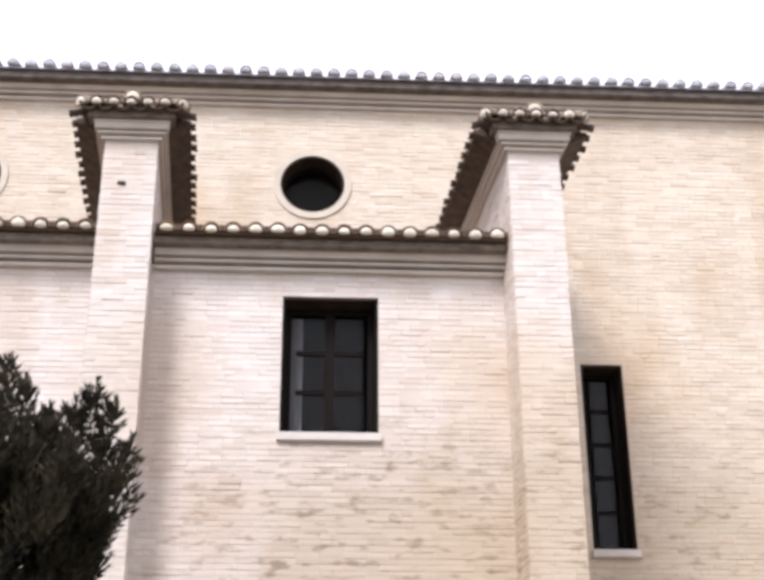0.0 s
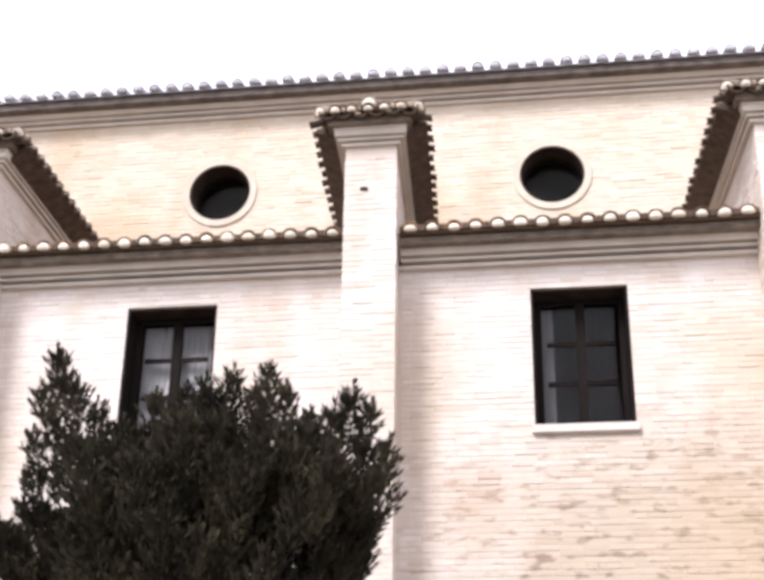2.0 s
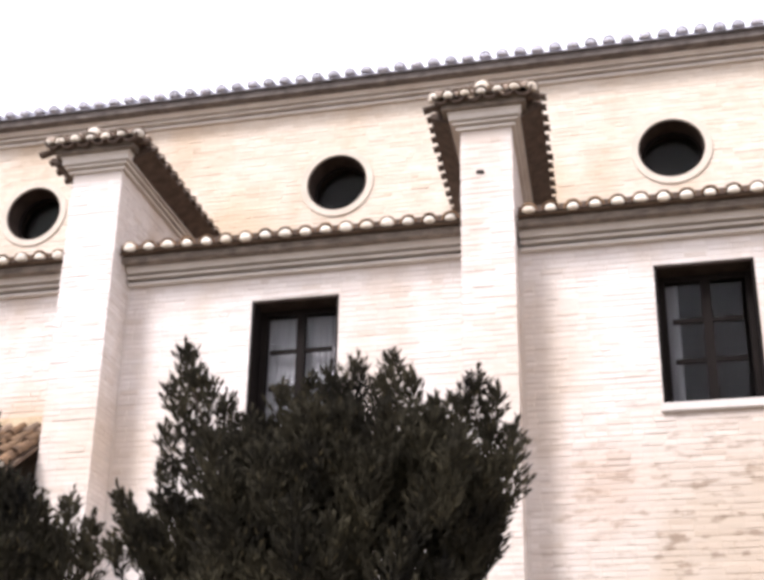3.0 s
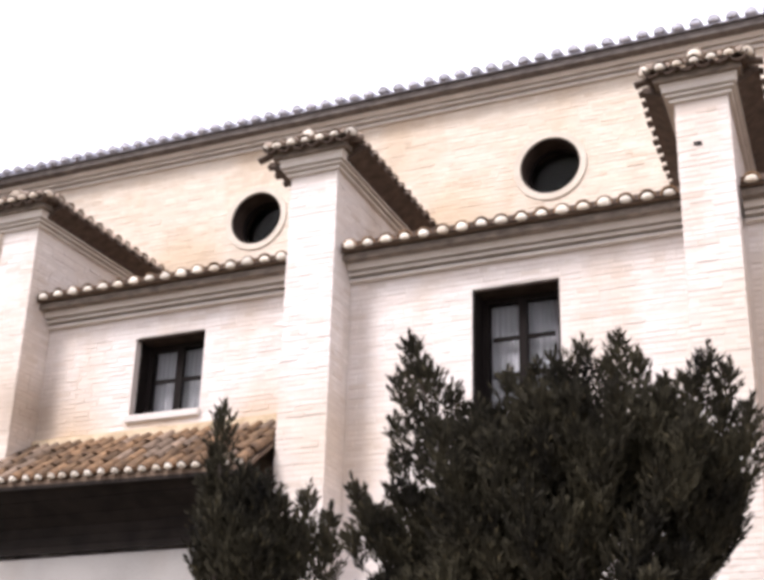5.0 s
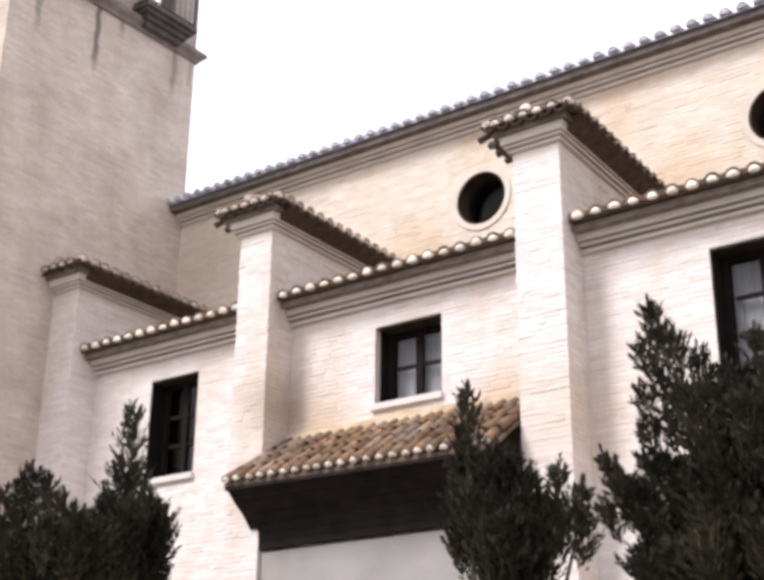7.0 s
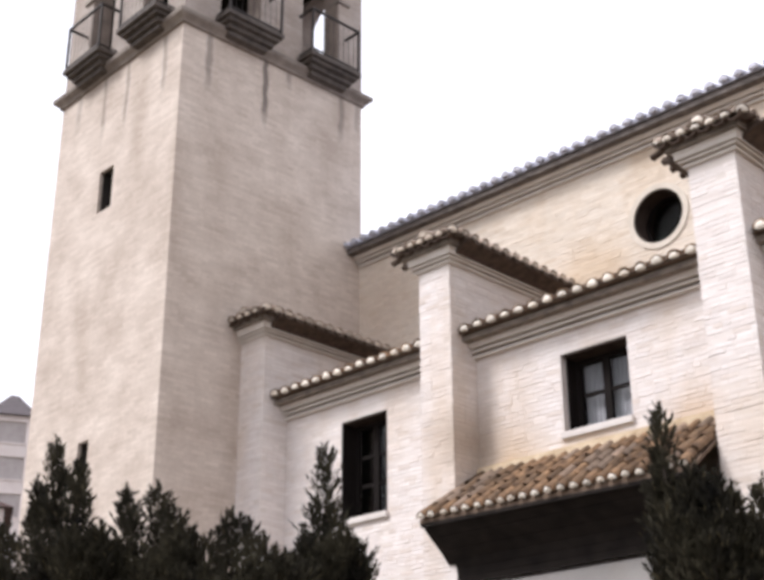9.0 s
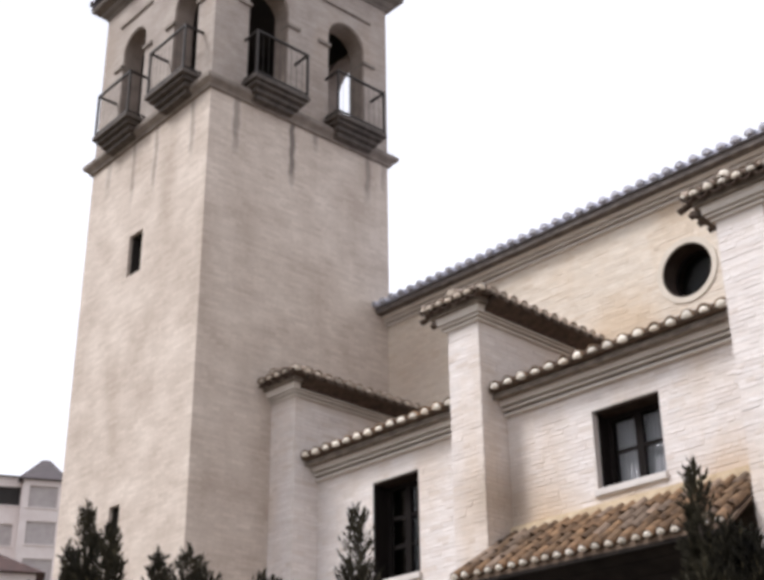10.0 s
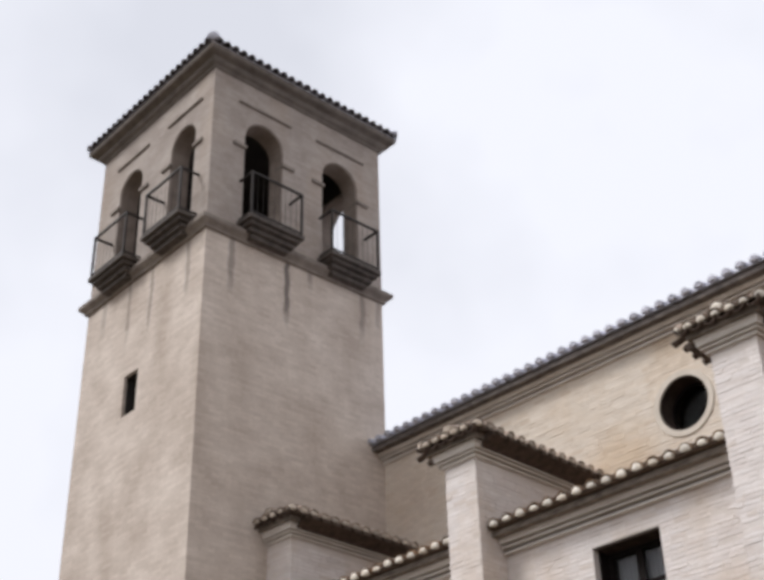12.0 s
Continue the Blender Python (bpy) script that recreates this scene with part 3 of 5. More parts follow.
def buttress(cx, h, skew=0.0, cut_left=False, plug=PLUG, rim_plugs=False):
    """skew: how far the buttress runs askew in plan on its way back to the nave; the last switch adds pale plugs to the
    side tiles as a lit rim.
    """
    b = thing("buttress", "pale brick buttress with a moulded cap and little tiled roof", "buttress", "buttresses along the aisle")
    x0, x1 = cx - h, cx + h
    part("shaft", boxes((x0 + 0.006, x1 - 0.006, PIER + 0.006, NAVE, 0, 9.59)), MORTAR, b)
    bm = bmesh.new()
    path = [(x0, NAVE, -1, 0), (x0, PIER, -1, -1), (x1, PIER, 1, -1), (x1, NAVE, 1, 0)]
    if cut_left:
        path = [(x0, PIER, 0, -1), (x1, PIER, 1, -1), (x1, NAVE, 1, 0)]
    sweep_profile(bm, CAP, path)
    part("cap_moulding", bm, RENDER_MOULD, b, "moulded plaster cap")
    ov, e, g, ze = 0.19, 0.23, 0.30, 9.702
    gs = g + 0.06
    xl = x0 if cut_left else x0 - ov
    part("eave_board", boxes((xl, x1 + ov, PIER - ov, NAVE, 9.602, 9.698)), SOFFIT, b)
    # sloped slabs: the shade below the side tiles is painted in dark brown
    for sx in (1, -1):
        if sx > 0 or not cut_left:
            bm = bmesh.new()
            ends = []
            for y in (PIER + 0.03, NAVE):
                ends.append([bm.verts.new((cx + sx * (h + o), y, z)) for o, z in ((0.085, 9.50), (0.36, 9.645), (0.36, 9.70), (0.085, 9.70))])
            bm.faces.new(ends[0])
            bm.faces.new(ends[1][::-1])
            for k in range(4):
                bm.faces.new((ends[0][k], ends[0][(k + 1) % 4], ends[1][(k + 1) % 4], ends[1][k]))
            part("side_eave", bm, SHADED_TILE, b, "brown tile underside with its shade in the colour")
    # hipped roof bed
    bm = bmesh.new()
    xl2 = x0 if cut_left else x0 - e
    rz = ze + 0.24
    base = [bm.verts.new(p) for p in ((xl2, PIER - e, ze), (x1 + e, PIER - e, ze), (x1 + e, NAVE, ze), (xl2, NAVE, ze))]
    top = [bm.verts.new(p) for p in ((cx, PIER + 0.25, rz), (cx, NAVE, rz))]
    bm.faces.new(base[::-1])
    bm.faces.new((base[0], base[1], top[0]))
    bm.faces.new((base[1], base[2], top[1], top[0]))
    bm.faces.new((base[2], base[3], top[1]))
    bm.faces.new((base[3], base[0], top[0], top[1]))
    part("roof_bed", bm, TILE_MASS, b)
    eave_tiles(b, (x0 if cut_left else x0 - 0.18), PIER - g, x1 + 0.18, PIER - g, ze + 0.012, step=0.215, slope=22, size=0.86, mesh=COVER_OLD, plug=plug)
    channel_tiles(b, (x0 if cut_left else x0 - 0.18), PIER - g + 0.01, x1 + 0.18, PIER - g + 0.01, ze - 0.03, 0.215, 14, 0, 0.01)
    # plugs added in the side mouths imitate a rim that catches light
    eave_tiles(b, x1 + gs - 0.06, PIER - 0.1, x1 + gs - 0.06, NAVE, ze + 0.035, step=0.235, slope=22, face=90, plugs=rim_plugs, plug=PLUG_DUSTY, mesh=COVER_DUSTY_LIT)
    channel_tiles(b, x1 + gs + 0.05, PIER - 0.1, x1 + gs + 0.05, NAVE, ze - 0.10, 0.235, 12, 90, wide=0.56, high=0.5)
    if not cut_left:
        eave_tiles(b, x0 - gs + 0.06, NAVE, x0 - gs + 0.06, PIER - 0.1, ze + 0.035, step=0.235, slope=22, face=-90, plugs=False, mesh=COVER_DUSTY_LIT)
        channel_tiles(b, x0 - gs - 0.05, NAVE, x0 - gs - 0.05, PIER - 0.1, ze - 0.10, 0.235, 12, -90, wide=0.56, high=0.5)
    # corner and ridge tiles with their lime
    for sx, a in ((1, 45), (-1, -45)):
        if sx < 0 and cut_left:
            continue
        m = pose(cx + sx * (h + 0.28), PIER - 0.22, ze + 0.035, 20, 0, a)
        place("roof_tile", COVER_DUSTY_LIT, b, m)
        place("lime_plug", plug, b, m)
    for k in range(7):
        m = pose(cx, PIER - 0.22 + 0.4 * k, ze + 0.125 + 0.11 * min(k, 1), 4 if k else 16, 0, rng.uniform(-2, 2)) @ Matrix.Diagonal((1.1, 1, 1.1, 1))
        place("roof_tile", COVER_DUSTY_LIT, b, m)
        if k == 0:
            place("lime_plug", plug, b, m)
    for o in b.children:
        if o.data in (COVER_OLD, COVER_DUSTY_LIT, CHANNEL, PLUG_DUSTY, plug):
            o.location.x += skew * max(0.0, o.location.y - PIER) / (NAVE - PIER)
        else:
            for v in o.data.vertices:
                v.co.x += skew * max(0.0, v.co.y - PIER) / (NAVE - PIER)
    return b


SKEWS = (-0.20, -0.19, -0.08, 0.0, 0.0)
for k, (cx, h) in enumerate(PIERS):
    buttress(cx, h, SKEWS[k], cut_left=(k == 4), plug=PLUG if k < 3 else PLUG_DUSTY, rim_plugs=(k >= 2))

# ---- windows ----
def window(k, x0, x1, z0, z1, y, rows, cols, curtain=0.0, label="", bare=0.02):
    """A dark timber window set back in its lined opening; curtain: how far it is drawn from each side; bare: depth of plastered reveal before the lining."""
    w = thing(f"window_{k}", label, "window", kind="structure")
    d0, d1, t = y - 0.004, y + 0.37, 0.075
    bm = boxes((x0, x0 + 0.03, d0 + bare, d1, z0, z1), (x1 - 0.03, x1, d0 + bare, d1, z0, z1), (x0 + 0.03, x1 - 0.03, d0 + 0.06, d1, z0, z0 + 0.02))
    part("lining", bm, WOOD, w, "dark timber reveal lining")
    part("lintel", boxes((x0 + 0.03, x1 - 0.03, d0 + 0.02, d1, z1 - 0.03, z1)), LINTEL, w, "brown timber lintel")
    fx0, fx1, fz0, fz1, fy = x0 + 0.031, x1 - 0.031, z0 + 0.021, z1 - 0.031, y + 0.29
    bm = boxes((fx0, fx0 + t, fy, fy + 0.06, fz0, fz1), (fx1 - t, fx1, fy, fy + 0.06, fz0, fz1), (fx0 + t, fx1 - t, fy, fy + 0.06, fz0, fz0 + t), (fx0 + t, fx1 - t, fy, fy + 0.06, fz1 - t, fz1))
    bmesh.ops.bevel(bm, geom=bm.edges[:], offset=0.006, segments=1, affect="EDGES")
    part("window_frame", bm, WOOD, w)
    gx0, gx1, gz0, gz1 = fx0 + t, fx1 - t, fz0 + t, fz1 - t
    for c in range(1, cols):
        x = gx0 + (gx1 - gx0) * c / cols
        part("mullion", boxes((x - 0.055, x + 0.055, fy - 0.012, fy + 0.055, gz0, gz1)), WOOD, w)
    for c in range(cols):
        a, b = gx0 + (gx1 - gx0) * c / cols + 0.056, gx0 + (gx1 - gx0) * (c + 1) / cols - 0.056
        for r in range(rows):
            z = gz0 + (gz1 - gz0) * r / rows
            zt = gz0 + (gz1 - gz0) * (r + 1) / rows
            if r:
                part("glazing_bar", boxes((a, b, fy + 0.004, fy + 0.046, z - 0.026, z + 0.026)), WOOD, w)
            lo, hi = z + (0.027 if r else 0.001), zt - (0.027 if r < rows - 1 else 0.001)
            tilt = rng.uniform(-0.004, 0.004)
            bm = boxes((a, b, fy + 0.022, fy + 0.027, lo, hi))
            for v in bm.verts:
                if v.co.z > (lo + hi) / 2:
                    v.co.y += tilt
            part("pane", bm, GLASS, w).visible_shadow = False
    if curtain:
        for side in ((0, 1) if curtain > 0.4 else (0,)):
            wide = (gx1 - gx0) * curtain
            a = gx0 if side == 0 else gx1 - wide
            bm = bmesh.new()
            n = 28
            low = [bm.verts.new((a + wide * i / n, fy + 0.12 + 0.018 * math.sin(i * 1.35), gz0)) for i in range(n + 1)]
            top = [bm.verts.new((a + wide * i / n, fy + 0.12 + 0.010 * math.sin(i * 1.35), gz1)) for i in range(n + 1)]
            for i in range(n):
                bm.faces.new((low[i], low[i + 1], top[i + 1], top[i]))
            ob = part("curtain", bm, CURTAIN, w, "pale grey curtain", smooth=True)
    bm = boxes((x0 - 0.03, x1 + 0.03, y - 0.055, y + 0.07, z0 - 0.105, z0 - 0.003))
    bmesh.ops.bevel(bm, geom=bm.edges[:], offset=0.012, segments=2, affect="EDGES")
    part("window_sill", bm, LIME_SILL, w, "pale plastered sill")
    return w


LIME_SILL = material("pale_plastered_sill", (0.56, 0.51, 0.47), (0.67, 0.625, 0.585), 4, 40)
window(1, *WINDOWS[0], AISLE, 3, 2, 0.15, "dark timber six-pane window with a drawn-back curtain in brick wall")
window(2, *WINDOWS[1], AISLE, 3, 2, 0.5, "dark timber six-pane window with pale curtains above the tree")
window(3, *WINDOWS[2], AISLE, 2, 2, 0.5, "small dark timber four-pane window above the tiled canopy", bare=0.13)
window(4, *WINDOWS[3], AISLE, 3, 2, 0.0, "dark timber window with unlit panes beside the bell tower")
window(5, *SLIT, NAVE, 5, 1, 0.0, "tall narrow dark timber window of five panes")


def ring_bm(cx, cz, r0, r1, y0, y1, n=48):
    bm = bmesh.new()
    rows = []
    for k in range(n):
        a = 2 * math.pi * k / n
        rows.append([bm.verts.new((cx + r * math.cos(a), y, cz + r * math.sin(a))) for r, y in ((r0, y0), (r1, y0), (r1, y1), (r0, y1))])
    for k in range(n):
        a, b = rows[k], rows[(k + 1) % n]
        for i in range(4):
            j = (i + 1) % 4
            bm.faces.new((a[i], a[j], b[j], b[i]))
    return bm


for k, (x, z) in enumerate(OCULI):
    w = thing(f"window_{6 + k}", "round window in a pale raised brick ring, dark within", "round window", kind="structure")
    bm = ring_bm(x, z, O_R, O_R + 0.095, NAVE - 0.02, NAVE + 0.011)
    part("surround", bm, RING_PLASTER, w, "pale moulded ring", smooth=False)
    part("lining", ring_bm(x, z, O_R - 0.025, O_R - 0.001, NAVE + 0.005, NAVE + 0.57), LINTEL, w)
    part("window_frame", ring_bm(x, z, O_R - 0.07, O_R - 0.026, NAVE + 0.30, NAVE + 0.34), WOOD, w)
    bm = bmesh.new()
    bmesh.ops.create_circle(bm, cap_ends=True, segments=40, radius=O_R - 0.07, matrix=pose(x, NAVE + 0.33, z, 90, 0, 0))
    part("pane", bm, GLASS, w).visible_shadow = False

# ---- canopy over the side door ----
canopy = thing("door_canopy", "small tiled canopy over the side entrance with dark boarded underside", "canopy")
C_X0, C_X1, C_E, C_ZE, C_ZR = -11.66, -7.42, 12.42, 5.42, 6.17
SAG = 0.06
bm = bmesh.new()


def slab(bm, quad, t):
    lo = [bm.verts.new(p) for p in quad]
    hi = [bm.verts.new((p[0], p[1], p[2] + t)) for p in quad]
    bm.faces.new(lo[::-1])
    bm.faces.new(hi)
    for i in range(4):
        j = (i + 1) % 4
        bm.faces.new((lo[i], lo[j], hi[j], hi[i]))


slab(bm, ((C_X0, C_E, C_ZE), (C_X1, C_E, C_ZE - SAG), (-7.40, AISLE, C_ZR), (-11.48, AISLE, C_ZR)), 0.05)
part("roof_bed", bm, TILE_MASS, canopy)
run_len = math.hypot(AISLE - C_E, C_ZR - C_ZE)
pitch_deg = math.degrees(math.atan2(C_ZR - C_ZE, AISLE - C_E))
n_tiles = 22
for i in range(n_tiles):
    f = (i + 0.5) / n_tiles
    xe, xr = C_X0 + (C_X1 - C_X0) * f, -11.45 + 4.02 * f
    for j in range(4):
        g = j / 4
        w1, w2 = rng.uniform(-1, 1), rng.uniform(-1, 1)
        m = pose(xe + (xr - xe) * g + 0.018 * w1, C_E - 0.05 + 0.02 * w2 + (AISLE - C_E) * g * 0.98, C_ZE + 0.052 - SAG * f * (1 - g) + (C_ZR - C_ZE) * g * 0.98 + 0.012 * (3 - j) * 0.3, pitch_deg + 1.5 * w2, 3 * w1, 3 * w2) @ Matrix.Diagonal((0.72, 1, 0.8, 1))
        place("roof_tile", COVER_OLD if rng.random() < 0.25 else COVER, canopy, m)
        if j == 0:
            place("lime_plug", PLUG, canopy, m)
bm = boxes((-11.48, -7.41, AISLE - 0.09, AISLE + 0.01, C_ZR + 0.02, C_ZR + 0.17))
bmesh.ops.bevel(bm, geom=bm.edges[:], offset=0.02, segments=2, affect="EDGES")
part("flashing", bm, OCHRE_LIME, canopy, "ochre lime fillet along the wall")
bm = bmesh.new()
slab(bm, ((C_X0 + 0.02, C_E - 0.01, C_ZE - 0.05), (C_X1 - 0.02, C_E - 0.01, C_ZE - 0.05 - SAG), (C_X1 - 0.02, C_E + 0.05, C_ZE - 0.05 - SAG), (C_X0 + 0.02, C_E + 0.05, C_ZE - 0.05)), 0.047)
part("eave_board", bm, CANOPY_WOOD, canopy)
LINE = [(C_E + 0.04, C_ZE - 0.055), (12.60, 5.24), (12.78, 5.10), (12.90, 4.98), (12.95, 4.87), (12.97, 4.76), (12.98, 4.65)]
for (y0, z0), (y1, z1) in zip(LINE, LINE[1:]):
    bm = bmesh.new()
    a = [bm.verts.new(p) for p in ((-11.485, y0, z0 - 0.004), (-7.40, y0, z0 - 0.004), (-7.40, y1, z1 + 0.004), (-11.485, y1, z1 + 0.004))]
    b = [bm.verts.new(v.co + Vector((0, 0.03, 0.03))) for v in a]
    bm.faces.new(a)
    bm.faces.new(b[::-1])
    for k in range(4):
        bm.faces.new((a[k], b[k], b[(k + 1) % 4], a[(k + 1) % 4]))
    part("soffit_board", bm, CANOPY_WOOD, canopy)
bm = bmesh.new()
prof = LINE[:4] + [(12.945, 4.93), (12.945, C_ZE - 0.06)]
a = [bm.verts.new((-11.625, y, z)) for y, z in prof]
b = [bm.verts.new((-11.486, y, z)) for y, z in prof]
bm.faces.new(a)
bm.faces.new(b[::-1])
for i in range(len(prof)):
    j = (i + 1) % len(prof)
    bm.faces.new((a[i], b[i], b[j], a[j]))
part("bracket", bm, CANOPY_WOOD, canopy, "dark curved end bracket")
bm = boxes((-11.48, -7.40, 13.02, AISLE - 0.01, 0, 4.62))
tagged(part("wall_porch", bm, SHADED_PLASTER), "plastered wall of the side entrance, greyed to hold the canopy shade", "wall", kind="structure")

# ---- tower ----
tower = thing("bell_tower", "square worn plaster and brick bell tower with paired arches", "bell tower")
T_SLIT = (-18.90, -18.42, 12.28, 13.15)
T_LOW = (-18.80, -18.46, 6.9, 7.82)
TH = 0.42
bm = bmesh.new()
wall_boxes(bm, T_X0, T_X1, 0, 15.3, T_Y0, T_Y0 + TH, [T_SLIT, T_LOW])
part("front_wall", bm, TOWER_WALL, tower)
for b in ((T_X1 - TH, T_X1, T_Y0 + TH, T_Y1, 0, 15.3), (T_X0, T_X0 + TH, T_Y0 + TH, T_Y1, 0, 15.3), (T_X0 + TH, T_X1 - TH, T_Y1 - TH, T_Y1, 0, 15.3)):
    part("shaft_wall", boxes(b), TOWER_WALL, tower)
part("inner_floor", boxes((T_X0 + TH, T_X1 - TH, T_Y0 + TH, T_Y1 - TH, 15.0, 15.3)), STONE, tower)
for x0, x1, z0, z1 in (T_SLIT, T_LOW):
    # near-black backing in place of the shade deep in the slit
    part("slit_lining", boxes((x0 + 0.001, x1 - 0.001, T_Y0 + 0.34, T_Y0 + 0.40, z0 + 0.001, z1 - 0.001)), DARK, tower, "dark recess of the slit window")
    w = 0.015
    # thin boards painted near-black as the inner shade of the slit
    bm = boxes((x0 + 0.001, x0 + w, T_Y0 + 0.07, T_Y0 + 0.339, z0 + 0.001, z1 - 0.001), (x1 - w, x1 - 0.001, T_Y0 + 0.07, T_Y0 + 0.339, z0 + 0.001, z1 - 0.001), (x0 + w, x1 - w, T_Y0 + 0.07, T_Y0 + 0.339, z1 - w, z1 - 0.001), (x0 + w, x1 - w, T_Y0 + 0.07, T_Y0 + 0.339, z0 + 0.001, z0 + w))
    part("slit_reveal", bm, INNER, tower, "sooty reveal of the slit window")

B0, B1 = 15.3, 19.25
SPRING = 17.88


def arched_wall(length, openings, n=14):
    """A wall of the belfry along +x from 0, face at y = 0, thick to y = TH, with round arches (centre, half width, spring)."""
    bm = bmesh.new()
    x = 0.0
    for c, r, sp in openings:
        add_box(bm, x, c - r, 0, TH, B0, B1)
        arc = [(c - r * math.cos(math.pi * k / n), sp + r * math.sin(math.pi * k / n)) for k in range(n + 1)]
        vs = [[bm.verts.new((px, y, pz)) for y in (0, TH)] + [bm.verts.new((px, y, B1)) for y in (0, TH)] for px, pz in arc]
        for a, b in zip(vs, vs[1:]):
            bm.faces.new((a[0], b[0], b[2], a[2]))
            bm.faces.new((a[1], a[3], b[3], b[1]))
            bm.faces.new((a[0], a[1], b[1], b[0]))
            bm.faces.new((a[2], b[2], b[3], a[3]))
        x = c + r
    add_box(bm, x, length, 0, TH, B0, B1)
    bmesh.ops.remove_doubles(bm, verts=bm.verts[:], dist=0.0005)
    return bm


def on_face(bm, m):
    bm.transform(m)
    return bm


W_T, D_T = T_X1 - T_X0, T_Y1 - T_Y0
FACES = [
    (pose(T_X0, T_Y0, 0), W_T, [(1.26, 0.44, SPRING), (W_T - 1.02, 0.44, SPRING)], True),
    (pose(T_X1, T_Y0, 0, 0, 0, 90), D_T, [(1.28, 0.48, SPRING), (3.28, 0.48, SPRING)], True),
    (pose(T_X1, T_Y1, 0, 0, 0, 180), W_T, [(1.02, 0.56, SPRING - 0.1), (W_T - 1.26, 0.56, SPRING - 0.1)], False),
    (pose(T_X0, T_Y1, 0, 0, 0, -90), D_T, [(1.12, 0.48, SPRING), (3.12, 0.48, SPRING)], False),
]
STRING = [(0, 15.28), (0.05, 15.28), (0.07, 15.33), (0.10, 15.36), (0.15, 15.40), (0.17, 15.43), (0.17, 15.50), (0.13, 15.53), (0.10, 15.56), (0.0, 15.58)]
RAILS_AT = 1.02


def balcony(m, c, half):
    """A stepped stone ledge with an iron railing, before an arch."""
    out = 0.46
    bm = bmesh.new()
    for k, (o, z0, z1, w) in enumerate(((0.22, 15.33, 15.43, half - 0.20), (0.30, 15.431, 15.53, half - 0.13), (0.39, 15.531, 15.61, half - 0.06), (out, 15.611, 15.71, half))):
        add_box(bm, c - w, c + w, -o, 0.02, z0, z1)
    bmesh.ops.bevel(bm, geom=bm.edges[:], offset=0.012, segments=1, affect="EDGES")
    slab_ob = part("balcony", on_face(bm, m), LEDGE, tower, "dark weathered stone ledge")
    o, z0, z1 = out - 0.05, 15.70, 15.70 + RAILS_AT
    a, b = c - half + 0.05, c + half - 0.05
    g = 0.022
    for name, list_of in (
        ("top_rail", [(a - g, b + g, -o - g, -o + g, z1 - 0.04, z1), (a - g, a + g, -o + g, 0.0, z1 - 0.04, z1), (b - g, b + g, -o + g, 0.0, z1 - 0.04, z1)]),
        ("bottom_rail", [(a - g, b + g, -o - 0.012, -o + 0.012, z0 + 0.06, z0 + 0.09), (a - 0.012, a + 0.012, -o + 0.012, 0.0, z0 + 0.06, z0 + 0.09), (b - 0.012, b + 0.012, -o + 0.012, 0.0, z0 + 0.06, z0 + 0.09)]),
    ):
        part(name, on_face(boxes(*list_of), m), IRON, slab_ob)
    for x in (a, b):
        part("corner_post", on_face(boxes((x - 0.02, x + 0.02, -o - 0.02, -o + 0.02, z0, z1 - 0.041)), m), IRON, slab_ob)
    n = 9
    for i in range(1, n):
        x = a + (b - a) * i / n
        part("baluster", on_face(boxes((x - 0.003, x + 0.003, -o - 0.003, -o + 0.003, z0 + 0.091, z1 - 0.041)), m), IRON, slab_ob)


for m, length, arches, shown in FACES:
    part("belfry_wall", on_face(arched_wall(length - TH, [(c, r, s) for c, r, s in arches]), m), BELFRY_WALL, tower, "darker grey plaster wall of the belfry")
    for c, r, sp in arches:
        for sgn in (-1, 1):
            bm = boxes((min(c + sgn * (r - 0.03), c + sgn * (r + 0.28)), max(c + sgn * (r - 0.03), c + sgn * (r + 0.28)), -0.05, TH * 0.6, sp - 0.34, sp - 0.27))
            part("impost", on_face(bm, m), STONE, tower)
        # added arch lining; its brown puts shade on the reveal
        bm = bmesh.new()
        line = [(c - r, B0 + 0.3)] + [(c - r * math.cos(math.pi * k / 14), sp + r * math.sin(math.pi * k / 14)) for k in range(15)] + [(c + r, B0 + 0.3)]
        rings = []
        for px, pz in line:
            dx, dz = c - px, min(0.0, sp - pz)
            q = 0.02 / math.hypot(dx, dz)
            rings.append([bm.verts.new(v) for v in ((px, 0.03, pz), (px, TH + 0.012, pz), (px + dx * q, TH + 0.012, pz + dz * q), (px + dx * q, 0.03, pz + dz * q))])
        for a, b in zip(rings, rings[1:]):
            for k in range(4):
                bm.faces.new((a[k], b[k], b[(k + 1) % 4], a[(k + 1) % 4]))
        part("arch_reveal", on_face(bm, m), REVEAL, tower, "arch reveal lining browned to carry its shade")
        bm = boxes((c - r - 0.18, c + r + 0.18, -0.045, 0.01, sp + 0.78, sp + 0.815))
        part("hood_moulding", on_face(bm, m), STONE, tower)
        if shown:
            balcony(m, c + 0.06, 0.66)
# added near-black shell; the darkness of the belfry is its colour
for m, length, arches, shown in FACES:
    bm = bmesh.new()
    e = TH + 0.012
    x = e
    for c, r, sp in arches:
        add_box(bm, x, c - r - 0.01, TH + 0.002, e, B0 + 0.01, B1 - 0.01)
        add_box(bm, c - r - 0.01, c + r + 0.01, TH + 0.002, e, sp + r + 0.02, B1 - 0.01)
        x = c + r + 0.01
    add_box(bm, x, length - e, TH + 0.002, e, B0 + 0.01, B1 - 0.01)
    part("inner_lining", on_face(bm, m), INNER, tower, "near-black lining with the belfry shade in its colour")
